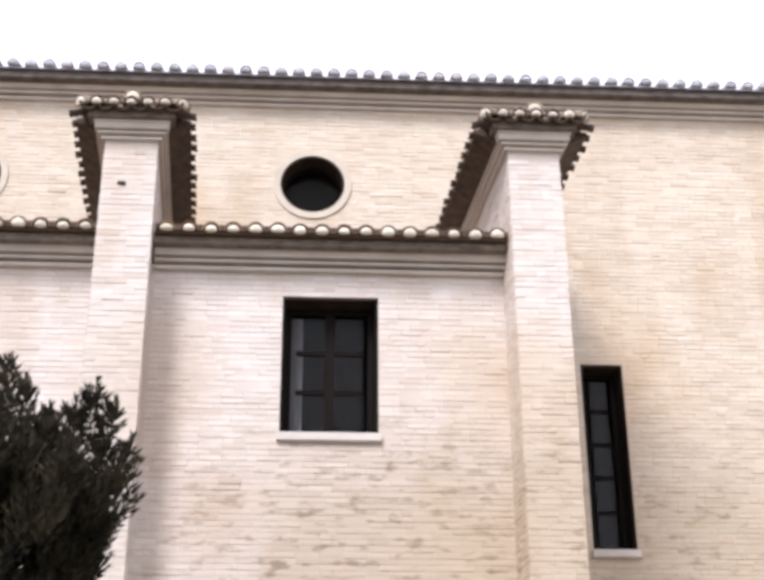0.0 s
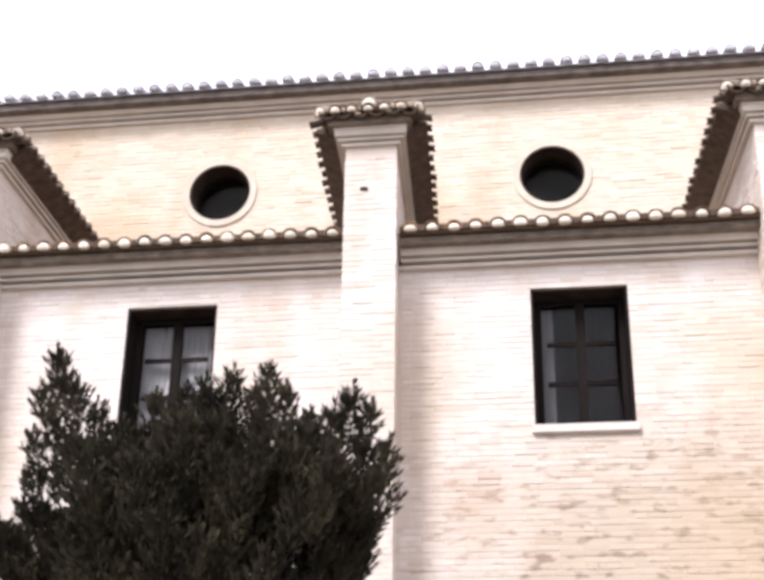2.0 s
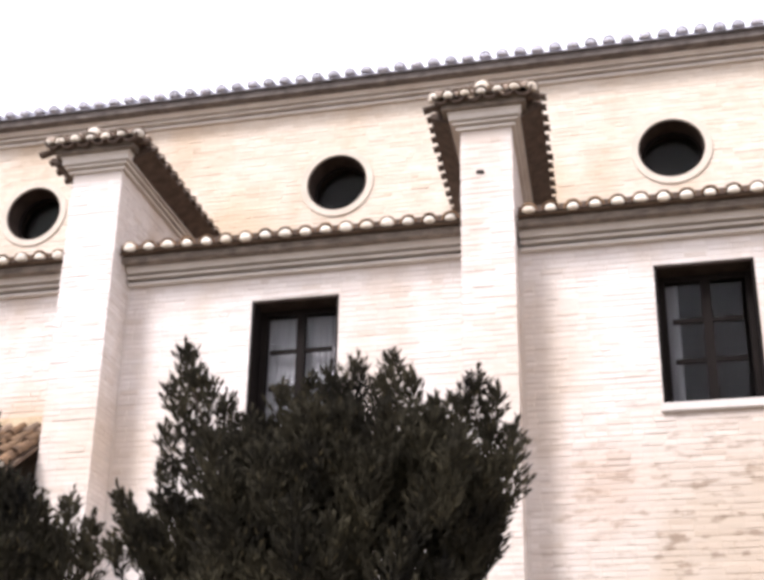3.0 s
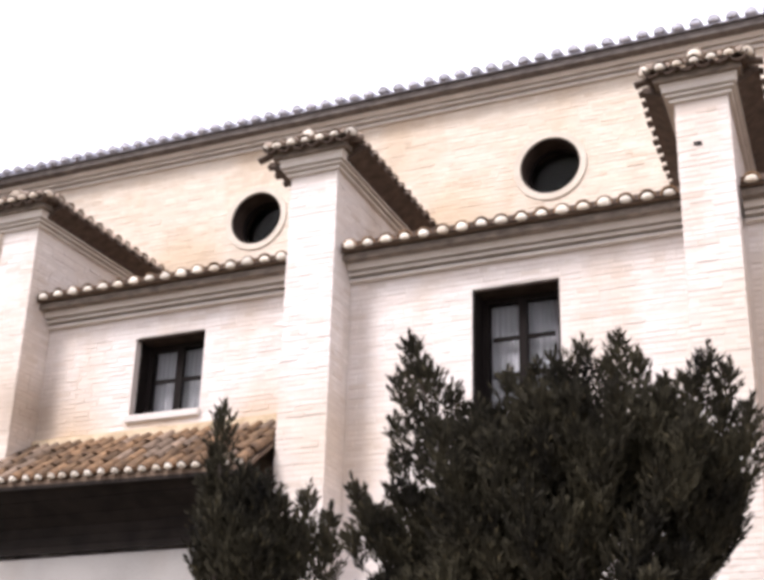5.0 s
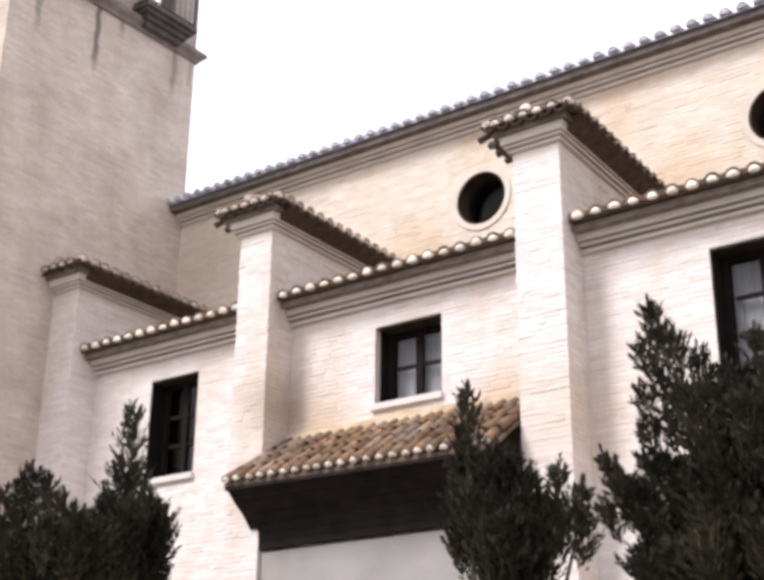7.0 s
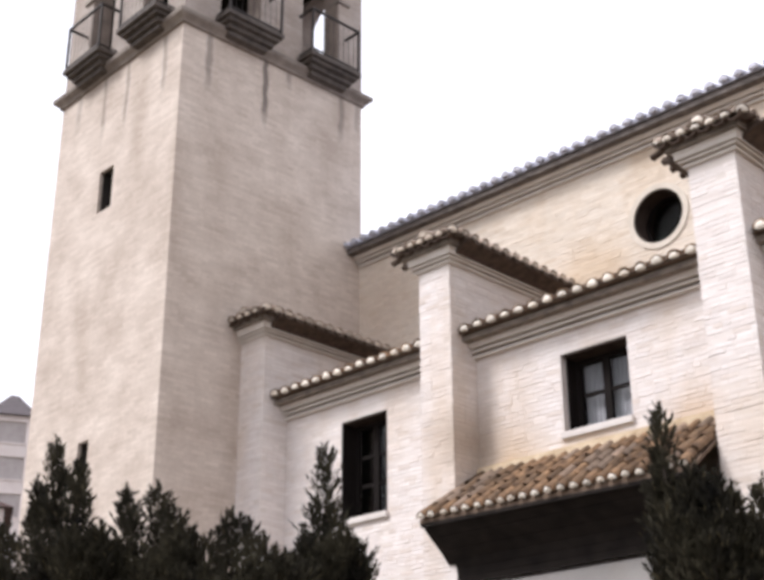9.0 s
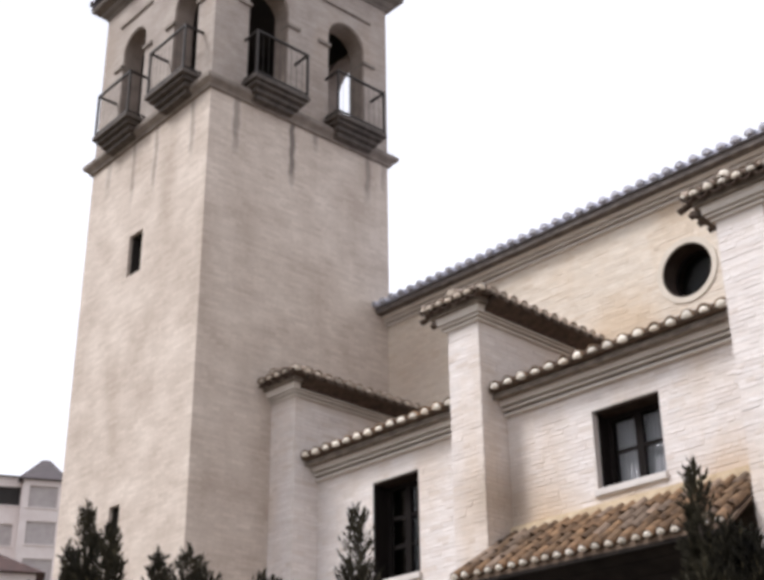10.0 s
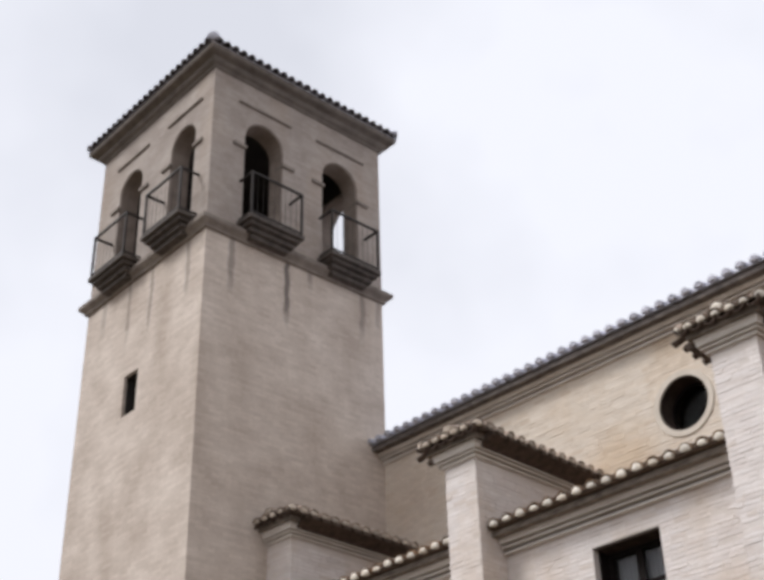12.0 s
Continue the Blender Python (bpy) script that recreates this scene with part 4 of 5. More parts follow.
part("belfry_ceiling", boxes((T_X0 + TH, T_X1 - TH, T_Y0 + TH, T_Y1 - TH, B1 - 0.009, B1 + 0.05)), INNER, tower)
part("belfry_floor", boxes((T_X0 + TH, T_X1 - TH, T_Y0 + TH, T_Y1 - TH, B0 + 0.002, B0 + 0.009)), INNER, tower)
X0, X1, Y0, Y1 = T_X0, T_X1, T_Y0, T_Y1
bm = bmesh.new()


def ring_path(bm, profile):
    corners = [(X0, Y0, -1, -1), (X1, Y0, 1, -1), (X1, Y1, 1, 1), (X0, Y1, -1, 1)]
    rings = [[bm.verts.new((x + nx * o, y + ny * o, z)) for o, z in profile] for x, y, nx, ny in corners]
    n = len(profile)
    for i in range(4):
        a, b = rings[i], rings[(i + 1) % 4]
        for k in range(n):
            bm.faces.new((a[k], b[k], b[(k + 1) % n], a[(k + 1) % n]))


ring_path(bm, STRING)
part("string_course", bm, STONE, tower, "weathered moulded string course")
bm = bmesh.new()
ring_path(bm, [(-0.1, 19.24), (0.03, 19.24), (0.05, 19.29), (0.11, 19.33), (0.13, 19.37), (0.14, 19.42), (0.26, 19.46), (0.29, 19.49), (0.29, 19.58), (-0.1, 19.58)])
part("eave_moulding", bm, EAVE_SHADED, tower, "stepped grey-brown eave")
t_roof = thing("tower_roof", "low hipped clay tile roof capping the bell tower", "roof")
bm = bmesh.new()
base = [bm.verts.new(p) for p in ((X0 - 0.31, Y0 - 0.31, 19.58), (X1 + 0.31, Y0 - 0.31, 19.58), (X1 + 0.31, Y1 + 0.31, 19.58), (X0 - 0.31, Y1 + 0.31, 19.58))]
top = bm.verts.new(((X0 + X1) / 2, (Y0 + Y1) / 2, 20.6))
lows = [bm.verts.new(v.co - Vector((0, 0, 0.001))) for v in base]
for i in range(4):
    bm.faces.new((base[i], base[(i + 1) % 4], top))
bm.faces.new(lows[::-1])
for i in range(4):
    bm.faces.new((lows[i], lows[(i + 1) % 4], base[(i + 1) % 4], base[i]))
part("roof_bed", bm, TILE_GREY, t_roof)
e = 0.36
eave_tiles(t_roof, X0 - 0.28, Y0 - e, X1 + 0.28, Y0 - e, 19.60, step=0.205, slope=24, mesh=COVER_TOWER, plugs=False, size=0.84)
eave_tiles(t_roof, X1 + e, Y0 - 0.28, X1 + e, Y1 + 0.28, 19.60, step=0.205, slope=24, mesh=COVER_TOWER, plugs=False, face=90, size=0.84)
for x, y, a in ((X1 + 0.29, Y0 - 0.29, 45), (X0 - 0.29, Y0 - 0.29, -45), (X1 + 0.29, Y1 + 0.29, 135)):
    for k in range(4):
        m = pose(x, y, 19.66, 0, 0, a) @ Matrix.Translation((0, 0.38 * k, 0.13 * k)) @ pose(0, 0, 0, 18, 0, 0) @ Matrix.Diagonal((1.5, 1, 1.6, 1))
        place("hip_tile", COVER_GREY, t_roof, m)
        if k == 0:
            place("lime_plug", PLUG_GREY, t_roof, m)

# the tower stands slightly askew to the nave
askew = Matrix.Translation((T_X1, T_Y0, 0)) @ pose(0, 0, 0, 0, 0, -1.8) @ Matrix.Translation((-T_X1, -T_Y0, 0))
tower.matrix_basis = askew
t_roof.matrix_basis = askew

# ---- far houses ----
def house(name, label, x0, x1, y0, y1, z0, z1, windows_at, roof, roof_mat):
    h = thing(name, label, "house")
    bm = bmesh.new()
    wall_boxes(bm, x0, x1, z0, z1, y0, y0 + 0.3, [w[:4] for w in windows_at])
    add_box(bm, x0, x0 + 0.3, y0 + 0.3, y1, z0, z1)
    add_box(bm, x1 - 0.3, x1, y0 + 0.3, y1, z0, z1)
    add_box(bm, x0 + 0.3, x1 - 0.3, y1 - 0.3, y1, z0, z1)
    part("wall", bm, WHITEWASH, h)
    for a, b, c, d, mat in windows_at:
        # DARK panels are flat; the unlit depth is in their colour
        w = part("window", boxes((a + 0.001, b - 0.001, y0 + 0.16, y0 + 0.22, c + 0.001, d - 0.001)), mat, h, "closed shutter" if mat is BLIND else "dark unlit window")
        part("window_sill", boxes((a - 0.1, b + 0.1, y0 - 0.08, y0 + 0.1, c - 0.12, c - 0.002)), WHITEWASH, w)
    bm = bmesh.new()
    o = 0.4
    zr = z1 + roof
    b = [bm.verts.new(p) for p in ((x0 - o, y0 - o, z1), (x1 + o, y0 - o, z1), (x1 + o, y1 + o, z1), (x0 - o, y1 + o, z1))]
    c = [bm.verts.new(((x0 * 0.6 + x1 * 0.4), (y0 + y1) / 2, zr)), bm.verts.new(((x0 * 0.4 + x1 * 0.6), (y0 + y1) / 2, zr))]
    bm.faces.new(b[::-1])
    bm.faces.new((b[0], b[1], c[1], c[0]))
    bm.faces.new((b[1], b[2], c[1]))
    bm.faces.new((b[2], b[3], c[0], c[1]))
    bm.faces.new((b[3], b[0], c[0]))
    part("roof", bm, roof_mat, h)
    h.matrix_basis = pose(0, 0, 0, 0, 0, 62)
    return h


BLIND = material("pale_roller_shutter", (0.36, 0.32, 0.31), (0.44, 0.40, 0.385), 2, 20)
house("apartment_house", "pale apartment house with closed shutters and dark hipped roof", -0.95, 2.2, 100, 108, 0, 31.8, [(-0.42, 1.71, 29.6, 31.3, BLIND), (-0.39, 1.8, 26.7, 28.5, BLIND), (-0.39, 1.8, 23.8, 25.6, BLIND)], 2.9, HOUSE_ROOF)
house("apartment_house", "pale house wing with a dark terrace opening", -9.0, -0.96, 101, 108, 0, 32.2, [(-3.4, -1.08, 29.9, 31.4, DARK), (-3.4, -1.4, 26.7, 28.4, BLIND)], 0.4, HOUSE_ROOF)
house("cottage", "small white house with a dark red tile roof", -5.0, 0.45, 60, 65, 0, 15.3, [(-3.2, -2.0, 13.0, 14.3, DARK)], 1.6, RED_ROOF)

# ---- trees ----
def foliage(bm_data, shoots, head, r, leaves=17):
    """Plumed boughs: each shoot (x, y, z of tip, radius, length) leans out from the head of the trunk and carries plumes of small narrow leaves."""
    verts, faces = bm_data
    up = Vector((0, 0, 1))
    for sx, sy, tip, rad, length in shoots:
        end = Vector((sx, sy, tip))
        way = ((end - head).normalized() * 0.75 + up * 0.7).normalized()
        side = way.orthogonal().normalized()
        other = way.cross(side)
        plumes = max(7, int(length * 62))
        for t in range(plumes):
            f = t / plumes
            a = t * 2.4 + r.uniform(-0.6, 0.6)
            out = r.uniform(0.45, 1.0) if t else 0.0
            d = (way * 0.9 + (side * math.cos(a) + other * math.sin(a)) * out + up * 0.25).normalized()
            reach = (rad * (0.35 + 1.25 * min(1.0, f * 2.2)) * r.uniform(0.6, 1.15) + 0.05) if t else 0.12
            root = end - way * (0.12 + length * f) if t else end - way * 0.12
            for k in range(leaves):
                g = (k + 0.5) / leaves
                thick = 0.030 * (1.15 - g)
                o = root + d * (reach * g)
                ox, oy, oz = o.x + r.uniform(-thick, thick), o.y + r.uniform(-thick, thick), o.z + r.uniform(-thick, thick)
                ux, uy, uz = d.x + r.uniform(-0.42, 0.42), d.y + r.uniform(-0.42, 0.42), d.z + r.uniform(-0.3, 0.45)
                m = r.uniform(0.055, 0.095) / math.sqrt(ux * ux + uy * uy + uz * uz)
                ux, uy, uz = ux * m, uy * m, uz * m
                wx, wy, wz = r.uniform(-1, 1), r.uniform(-1, 1), r.uniform(-1, 1)
                qx, qy, qz = uy * wz - uz * wy, uz * wx - ux * wz, ux * wy - uy * wx
                m = 0.0095 / max(1e-6, math.sqrt(qx * qx + qy * qy + qz * qz))
                i = len(verts)
                verts += [(ox, oy, oz), (ox + ux * 0.5 + qx * m, oy + uy * 0.5 + qy * m, oz + uz * 0.5 + qz * m), (ox + ux, oy + uy, oz + uz), (ox + ux * 0.5 - qx * m, oy + uy * 0.5 - qy * m, oz + uz * 0.5 - qz * m)]
                faces.append((i, i + 1, i + 2, i + 3))


def limb(bm, a, b, r0, r1, n=7):
    a, b = Vector(a), Vector(b)
    q = (b - a).to_track_quat("Z", "Y").to_matrix()
    mid = (a + b) / 2 + q @ Vector((0.12 * (b - a).length, 0, 0)) * 0.5
    rings = []
    for p, rad in ((a, r0), (mid, (r0 + r1) / 2), (b, r1)):
        rings.append([bm.verts.new(p + q @ Vector((rad * math.cos(2 * math.pi * k / n), rad * math.sin(2 * math.pi * k / n), 0))) for k in range(n)])
    for u, v in zip(rings, rings[1:]):
        for k in range(n):
            bm.faces.new((u[k], u[(k + 1) % n], v[(k + 1) % n], v[k]))
    bm.faces.new(rings[0][::-1])
    bm.faces.new(rings[-1])


def tree(name, label, foot, tips, low, seed, fill=0, spread=(0, 0, 0, 0), top=None, rim=None, group="", skirt=None, edge=None):
    """tips: the boughs that make the outline; fill: boughs within the crown, over spread (x0, x1, y0, y1), below top(x)."""
    r = random.Random(seed)
    t = thing(name, label, "tree", group)
    head = Vector((foot[0], foot[1], low + 0.4))
    shoots = list(tips)
    for _ in range(fill):
        x, y = r.uniform(spread[0], spread[1]), r.uniform(spread[2], spread[3])
        z = top(x) - abs(r.gauss(0, 0.16)) - 0.25 * abs(y - (spread[2] + spread[3]) / 2)
        if r.random() < 0.6:
            z = low + 0.7 + (max(0.1, z - low - 0.7)) * r.random() ** 0.8
            x = foot[0] + (x - foot[0]) * (0.78 + 0.22 * min(1.0, max(0.0, (z - low) / 2.2)))
        shoots.append((x, y, z, r.uniform(0.12, 0.2), r.uniform(0.4, 0.65)))
    if rim:
        # ragged boughs round the edge of the crown: centre x, z and half sizes
        for k in range(46):
            a = math.pi * (-0.28 + 1.56 * k / 45)
            q = r.uniform(0.78, 1.04)
            shoots.append((rim[0] + rim[2] * q * math.cos(a), foot[1] + r.uniform(-0.3, 0.3), rim[1] + rim[3] * q * math.sin(a), r.uniform(0.08, 0.14), r.uniform(0.3, 0.5)))
    if skirt:
        # low boughs spreading past the crown: x0, x1, lowest z, highest z, how many
        for _ in range(skirt[4]):
            f = r.random()
            shoots.append((skirt[0] + (skirt[1] - skirt[0]) * r.random(), foot[1] + r.uniform(-0.3, 0.3), skirt[2] + (skirt[3] - skirt[2]) * f, r.uniform(0.1, 0.16), r.uniform(0.3, 0.5)))
    if edge:
        shoots = [(min(s[0], edge(s[2])), *s[1:]) for s in shoots]
    data = ([], [])
    foliage(data, shoots, head, r)
    me = bpy.data.meshes.new("crown")
    me.from_pydata(data[0], [], data[1])
    me.materials.append(LEAF)
    crown = new("crown", me)
    crown.parent = t
    bm = bmesh.new()
    limb(bm, (foot[0], foot[1], -0.05), head, 0.13, 0.09)
    part("trunk", bm, BARK, t)
    for s in shoots[:: max(1, len(shoots) // 14)]:
        bm = bmesh.new()
        limb(bm, head, (s[0], s[1], s[2] - s[4] * 0.5), 0.04, 0.008, 5)
        part("branch", bm, BARK, t)
    return t


def dome(x):
    return 4.76 - 0.34 * ((x + 2.5) / 1.3) ** 2


tree("conifer_tree", "broad dark green bushy conifer before the aisle wall", (-2.6, 9.1), [
    (-3.93, 9.0, 5.33, 0.09, 0.35), (-3.86, 9.0, 5.10, 0.10, 0.3), (-4.03, 9.0, 5.03, 0.08, 0.25), (-3.72, 8.95, 5.05, 0.08, 0.35), (-3.92, 9.0, 4.82, 0.10, 0.3), (-4.05, 9.0, 4.66, 0.09, 0.25), (-3.78, 9.0, 4.72, 0.10, 0.35),
    (-4.03, 9.0, 4.38, 0.10, 0.25), (-3.86, 9.0, 4.46, 0.11, 0.3), (-3.55, 9.0, 4.88, 0.09, 0.4), (-3.62, 9.0, 4.62, 0.12, 0.4), (-3.33, 9.0, 4.72, 0.11, 0.4),
    (-3.05, 8.9, 4.90, 0.13, 0.45), (-2.85, 9.0, 4.97, 0.13, 0.45), (-2.68, 9.0, 5.04, 0.12, 0.45), (-2.48, 9.0, 5.10, 0.10, 0.45), (-2.60, 9.0, 4.9, 0.13, 0.4),
    (-2.19, 9.0, 5.13, 0.10, 0.5), (-2.28, 9.0, 4.95, 0.11, 0.4), (-2.05, 9.0, 4.95, 0.10, 0.4), (-1.85, 9.0, 4.74, 0.10, 0.4), (-1.66, 8.95, 4.76, 0.10, 0.4), (-1.52, 8.95, 4.92, 0.10, 0.5), (-1.38, 9.0, 4.80, 0.09, 0.4),
    (-1.24, 9.0, 4.50, 0.11, 0.4), (-1.18, 9.0, 4.24, 0.12, 0.4), (-1.3, 9.0, 4.0, 0.12, 0.4), (-4.36, 8.9, 4.13, 0.07, 0.35), (-4.28, 8.9, 3.92, 0.09, 0.3), (-4.03, 8.9, 4.12, 0.08, 0.3), (-3.9, 8.9, 4.12, 0.11, 0.4),
    (-1.42, 9.0, 4.5, 0.13, 0.5), (-1.36, 9.0, 4.3, 0.13, 0.5), (-1.5, 8.9, 4.15, 0.14, 0.5), (-1.42, 9.1, 3.95, 0.14, 0.5), (-1.6, 9.0, 4.35, 0.14, 0.5), (-1.55, 9.0, 3.75, 0.15, 0.5), (-1.4, 9.0, 3.55, 0.14, 0.5),
    (-4.40, 8.9, 3.76, 0.08, 0.3), (-4.15, 8.9, 3.85, 0.11, 0.4),
], 1.6, 11, 250, (-3.6, -1.6, 8.4, 9.7), dome, (-2.62, 3.72, 1.30, 0.92), skirt=(-4.25, -3.1, 2.7, 4.0, 110), edge=lambda z: -1.24 - 0.66 * max(0.0, 4.2 - z))
tree("conifer_tree", "rounded dark green conifer below the tiled canopy", (-5.35, 9.0), [
    (-5.66, 9.0, 4.93, 0.12, 0.6), (-5.6, 9.0, 4.3, 0.17, 0.6), (-5.42, 9.0, 4.32, 0.18, 0.6), (-5.25, 9.0, 4.22, 0.16, 0.6), (-5.7, 9.0, 4.0, 0.14, 0.6),
    (-4.78, 9.0, 4.14, 0.09, 0.45), (-4.98, 9.0, 3.95, 0.12, 0.4), (-4.58, 9.0, 3.95, 0.09, 0.4), (-4.54, 9.0, 3.72, 0.10, 0.4), (-4.72, 9.0, 3.8, 0.12, 0.4),
    (-5.72, 9.0, 4.58, 0.08, 0.4), (-5.76, 9.0, 4.36, 0.09, 0.4), (-5.80, 9.0, 4.08, 0.10, 0.4), (-5.82, 9.0, 3.85, 0.10, 0.4), (-5.36, 9.0, 4.36, 0.13, 0.5), (-5.18, 9.0, 4.26, 0.13, 0.5), (-5.06, 9.0, 4.12, 0.13, 0.5), (-4.96, 9.0, 3.7, 0.13, 0.5),
], 1.4, 12, 80, (-5.68, -5.0, 8.7, 9.4), lambda x: 4.1 - 0.6 * max(0, x + 5.25))
tree("conifer_tree", "slender pointed dark conifer before the dark window", (-9.4, 8.6), [
    (-9.38, 8.6, 5.27, 0.2, 1.3), (-9.5, 8.6, 4.72, 0.2, 0.9), (-9.22, 8.6, 4.66, 0.2, 0.9), (-9.68, 8.6, 4.42, 0.2, 0.9), (-9.05, 8.6, 4.36, 0.2, 0.9), (-9.85, 8.6, 4.2, 0.15, 0.7),
], 1.4, 13, 80, (-9.85, -8.95, 8.3, 8.9), lambda x: 4.35)
tree("conifer_tree", "ragged dark conifer with two leaders beside the tower", (-10.8, 6.5), [
    (-11.08, 6.5, 5.27, 0.14, 0.9), (-10.92, 6.5, 4.95, 0.16, 0.8), (-10.62, 6.5, 4.98, 0.12, 0.9), (-11.25, 6.5, 4.75, 0.14, 0.8), (-11.38, 6.5, 4.92, 0.08, 0.5), (-11.42, 6.5, 4.6, 0.10, 0.5), (-10.5, 6.5, 4.7, 0.13, 0.8), (-11.0, 6.5, 4.6, 0.2, 0.8),
], 1.2, 14, 75, (-11.3, -10.2, 6.3, 6.9), lambda x: 4.3)
tree("conifer_tree", "low dark conifer below the tower corner", (-9.9, 7.0), [
    (-10.0, 7.0, 4.7, 0.18, 0.8), (-10.4, 6.9, 4.72, 0.13, 0.6), (-10.25, 6.9, 4.5, 0.15, 0.6), (-9.75, 7.0, 4.45, 0.2, 0.7), (-9.6, 7.0, 4.3, 0.16, 0.6),
], 1.2, 15, 90, (-10.5, -9.35, 6.8, 7.4), lambda x: 4.2)
tree("conifer_tree", "small dark conifer before the last buttress", (-8.9, 7.0), [
    (-8.85, 7.0, 4.24, 0.16, 0.6), (-9.05, 7.0, 4.12, 0.16, 0.6), (-8.6, 7.0, 4.1, 0.14, 0.6), (-8.4, 7.0, 3.95, 0.16, 0.6),
], 1.2, 16, 70, (-9.3, -8.1, 6.8, 7.3), lambda x: 3.85)
tree("conifer_tree", "low dark shrub-like conifer before the far houses", (-12.2, 6.5), [
    (-12.15, 6.5, 4.64, 0.16, 0.6), (-12.0, 6.5, 4.5, 0.16, 0.6), (-11.75, 6.5, 4.4, 0.16, 0.6), (-12.35, 6.5, 4.4, 0.14, 0.6),
], 1.2, 17, 70, (-12.4, -11.5, 6.3, 6.8), lambda x: 4.15)

# ---- bricks ----
def courses(u0, u1, z0, z1, holes, r, rounds=(), row=0.066, length=0.25, joint=0.010):
    """Running bond of bricks (u0, u1, z0, z1) between two ends, cut at the openings."""
    made = []
    n = int((z1 - z0) / row)
    for k in range(n):
        z = z0 + k * row
        u = u0 - (length * 0.5 if k % 2 else 0.0) + r.uniform(-0.02, 0.02)
        while u < u1:
            w = length * r.uniform(0.93, 1.05) * (0.5 if r.random() < 0.3 else 1.0)
            a, b = max(u, u0), min(u + w - joint, u1)
            u += w
            for h0, h1, hz0, hz1 in holes:
                if z + row > hz0 and z < hz1:
                    if a >= h0 and b <= h1:
                        b = a
                    elif a < h0 < b:
                        b = min(b, h0)
                    elif a < h1 < b:
                        a = max(a, h1)
            for cx, cz, cr in rounds:
                dz = abs(z + row / 2 - cz)
                if dz < cr:
                    q = math.sqrt(cr * cr - dz * dz)
                    if a >= cx - q and b <= cx + q:
                        b = a
                    elif a < cx - q < b:
                        b = cx - q
                    elif a < cx + q < b:
                        a = cx + q
            if b - a < 0.03:
                continue
            lift = r.uniform(-0.003, 0.003)
            made.append((a, b, z + lift, z + lift + row - joint + r.uniform(-0.003, 0.002)))
    return made


def brick_mesh(name, mat):
    """A brick of unit size with worn front edges, its back at y = 0 and its face at y = -1."""
    bm = bmesh.new()
    back = [bm.verts.new((x, 0, z)) for x, z in ((0, 0), (1, 0), (1, 1), (0, 1))]
    rim = [bm.verts.new((x, -0.7, z)) for x, z in ((0, 0), (1, 0), (1, 1), (0, 1))]
    face = [bm.verts.new((x, -1, z)) for x, z in ((0.02, 0.09), (0.98, 0.09), (0.98, 0.91), (0.02, 0.91))]
    for a, b in ((back, rim), (rim, face)):
        for i in range(4):
            j = (i + 1) % 4
            bm.faces.new((a[i], a[j], b[j], b[i]))
    bm.faces.new(face)
    return mesh_of(bm, name, mat)


UNIT, UNIT_SHAFT, UNIT_NAVE = brick_mesh("brick", BRICK), brick_mesh("brick_shaft", SHAFT_BRICK), brick_mesh("brick_cream", NAVE_BRICK)


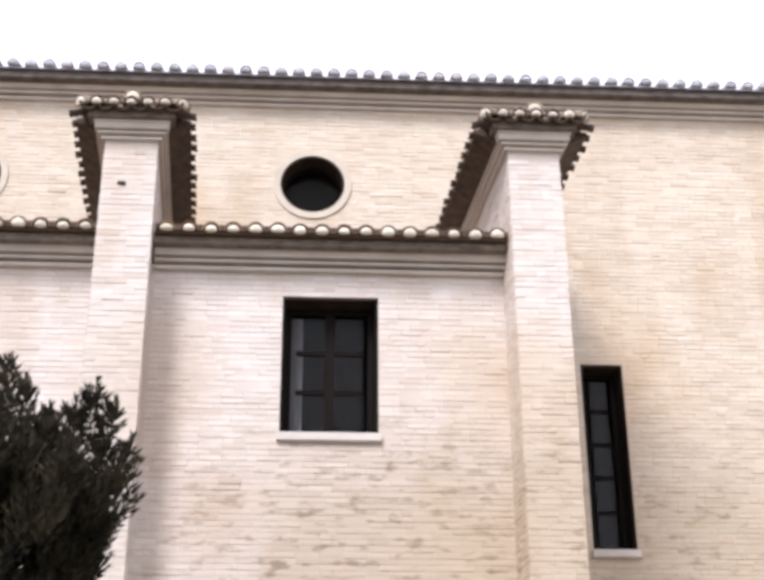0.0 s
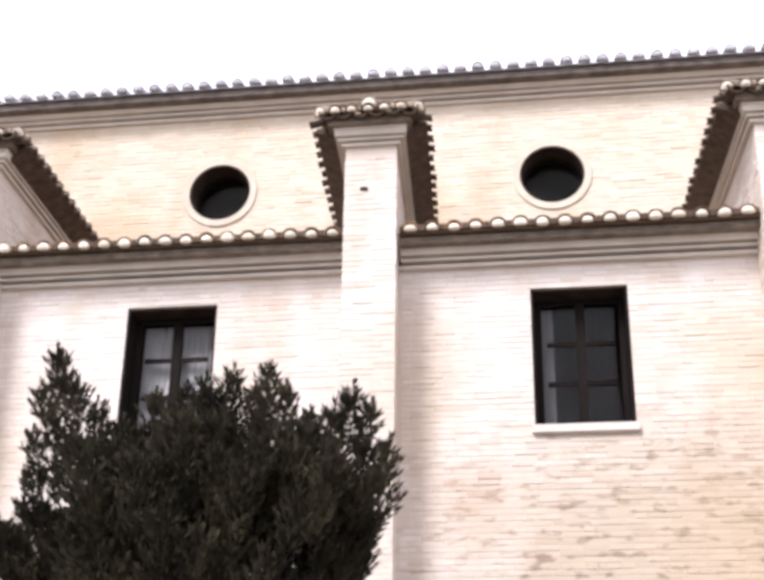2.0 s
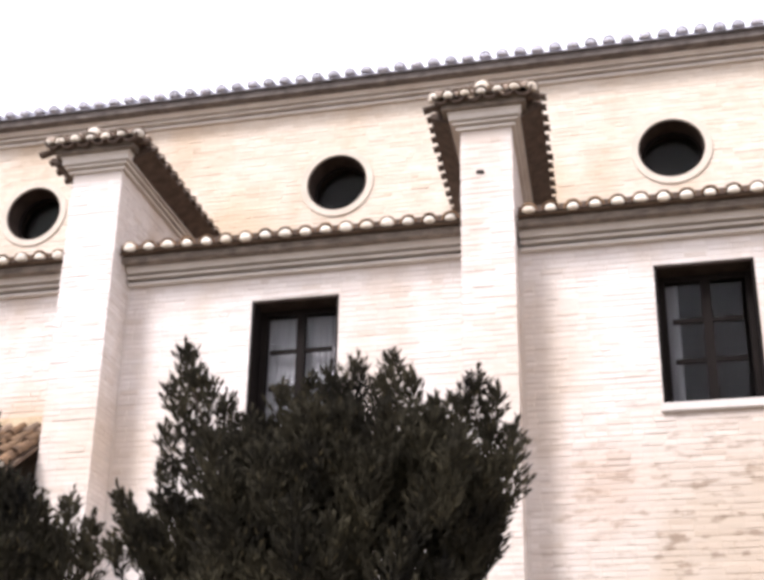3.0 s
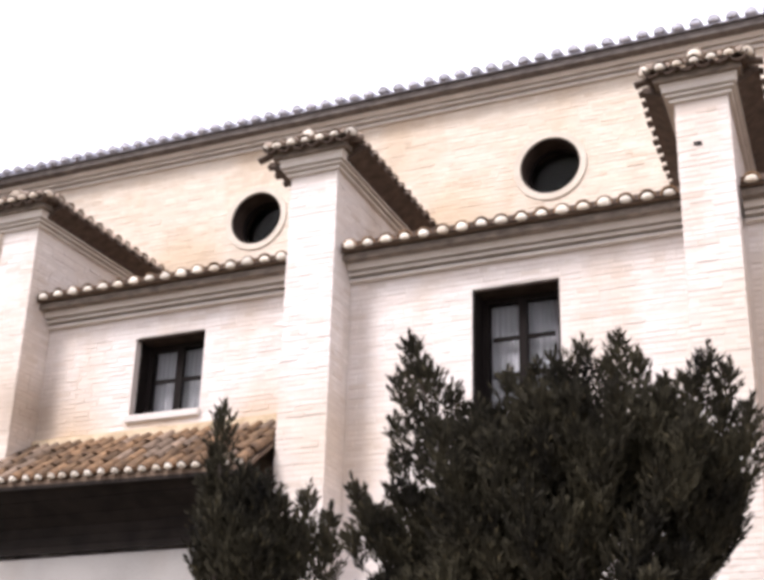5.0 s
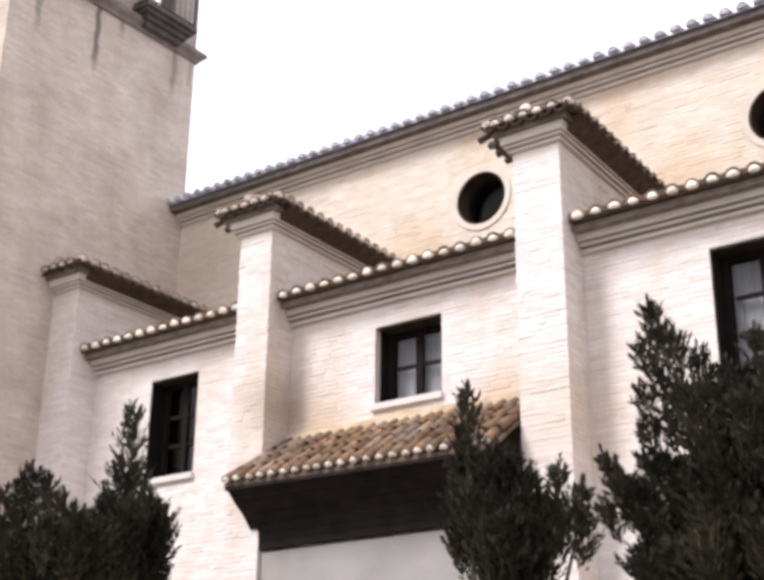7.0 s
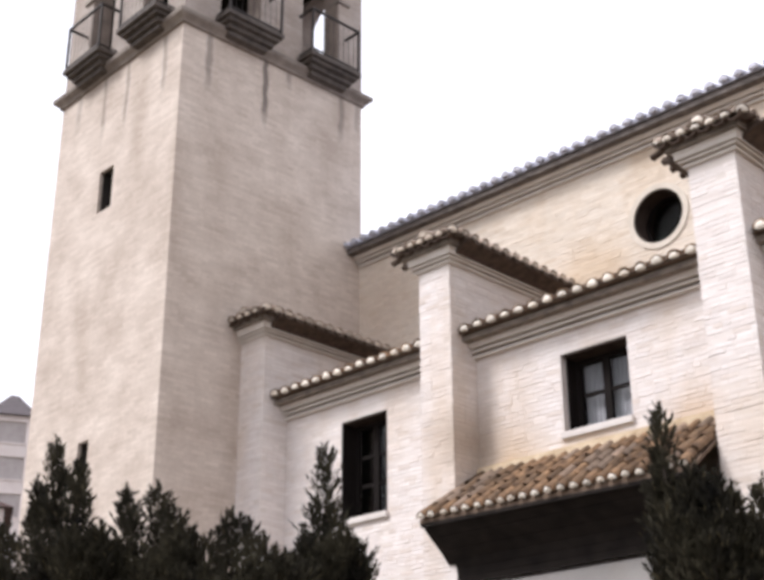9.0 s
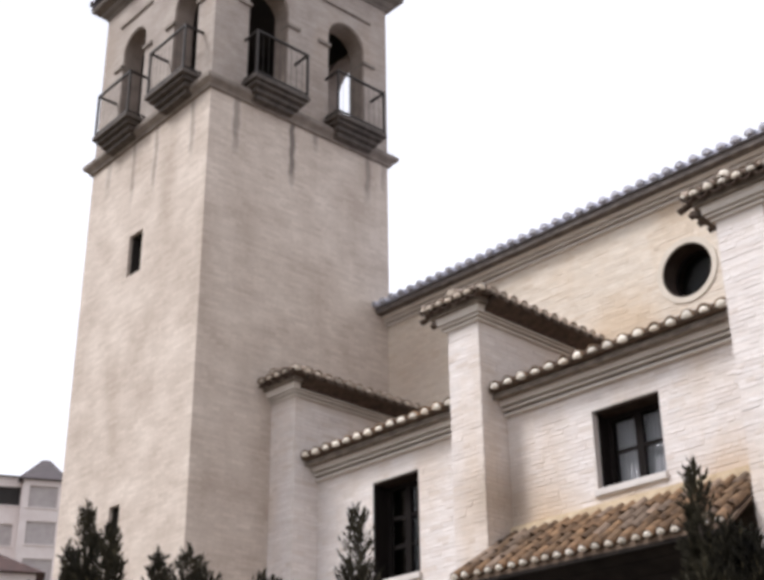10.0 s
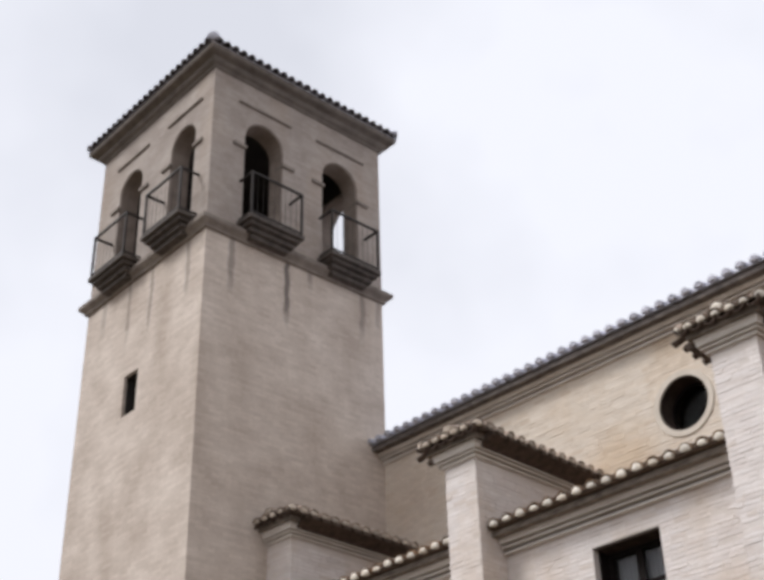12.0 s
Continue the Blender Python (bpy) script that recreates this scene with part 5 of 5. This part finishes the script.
def lay(parent, bricks, m, unit, mass_mat, chosen, r, name="brickwork", limit=300):
    """Lays bricks on the plane of m (u along x, out along -y): those that chosen() picks as parts, the rest joined."""
    verts, faces, single = [], [], 0
    for a, b, z0, z1 in bricks:
        proud = min(0.013, max(0.001, r.gauss(0.0062, 0.0022)))
        if single < limit and chosen((a + b) / 2, (z0 + z1) / 2):
            place("brick", unit, parent, m @ Matrix.Translation((a, 0.008, z0)) @ Matrix.Diagonal((b - a, proud, z1 - z0, 1)))
            single += 1
            continue
        i = len(verts)
        y0, y1 = 0.008, 0.008 - proud
        e = 0.004
        for x, y, z in ((a, y0, z0), (b, y0, z0), (b, y0, z1), (a, y0, z1), (a + e, y1, z0 + e), (b - e, y1, z0 + e), (b - e, y1, z1 - e), (a + e, y1, z1 - e)):
            verts.append(tuple(m @ Vector((x, y, z))))
        faces += [(i, i + 1, i + 5, i + 4), (i + 1, i + 2, i + 6, i + 5), (i + 2, i + 3, i + 7, i + 6), (i + 3, i, i + 4, i + 7), (i + 4, i + 5, i + 6, i + 7)]
    me = bpy.data.meshes.new(name)
    me.from_pydata(verts, [], faces)
    me.materials.append(mass_mat)
    ob = new(name, me)
    ob.parent = parent
    ob["kind"] = "stuff"
    return ob


rb = random.Random(21)
for x0, x1 in bays:
    near = lambda u, z: -1.6 < u < 2.2 and 4.5 < z < 6.0
    lay(wall_aisle, courses(x0, x1, 0.1, 8.0, [(a, b, c - 0.12, d) for a, b, c, d in WINDOWS], rb), Matrix.Translation((0, AISLE, 0)), UNIT, BRICK_MASS, near, rb)
rings = [(x, z, O_R + 0.10) for x, z in OCULI]
lay(wall_nave, courses(-16.36, 2.3, 8.4, 11.64, [], rb, rings), Matrix.Translation((0, NAVE, 0)), UNIT_NAVE, NAVE_BRICK_MASS, lambda u, z: -0.9 < u < 1.1 and 9.2 < z < 11.6, rb)
lay(wall_nave, courses(2.3, 9.0, 0.1, 11.64, [(SLIT[0], SLIT[1], SLIT[2] - 0.12, SLIT[3])], rb), Matrix.Translation((0, NAVE, 0)), UNIT_NAVE, NAVE_BRICK_MASS, lambda u, z: 4.2 < u < 5.4 and 5.2 < z < 8.2, rb, limit=0)
butts = [o for o in scene.objects if o.parent is None and o.name.split(".")[0] == "buttress"]
for (cx, h), b, skew in zip(PIERS, butts, SKEWS):
    lay(b, courses(cx - h, cx + h, 0.1, 9.32, [], rb), Matrix.Translation((0, PIER, 0)), UNIT_SHAFT, BRICK_MASS, lambda u, z: z > 5.0, rb, limit=250)
    turn = math.degrees(math.atan2(skew, NAVE - PIER))
    long = math.hypot(NAVE - PIER, skew)
    for side, m in ((1, pose(cx + h, PIER, 0, 0, 0, 90 - turn)), (-1, pose(cx - h + skew, NAVE, 0, 0, 0, -90 - turn))):
        lay(b, courses(0.02, long, 0.1, 9.32, [], rb), m, UNIT, BRICK_MASS, lambda u, z: False, rb, "side_brickwork")
# solid near-black block painted as the shade of a small hole
part("putlog_hole", boxes((-2.19, -2.10, PIER - 0.010, PIER + 0.004, 8.80, 8.845)), DARK, butts[1], "small near-black block standing for a putlog hole")
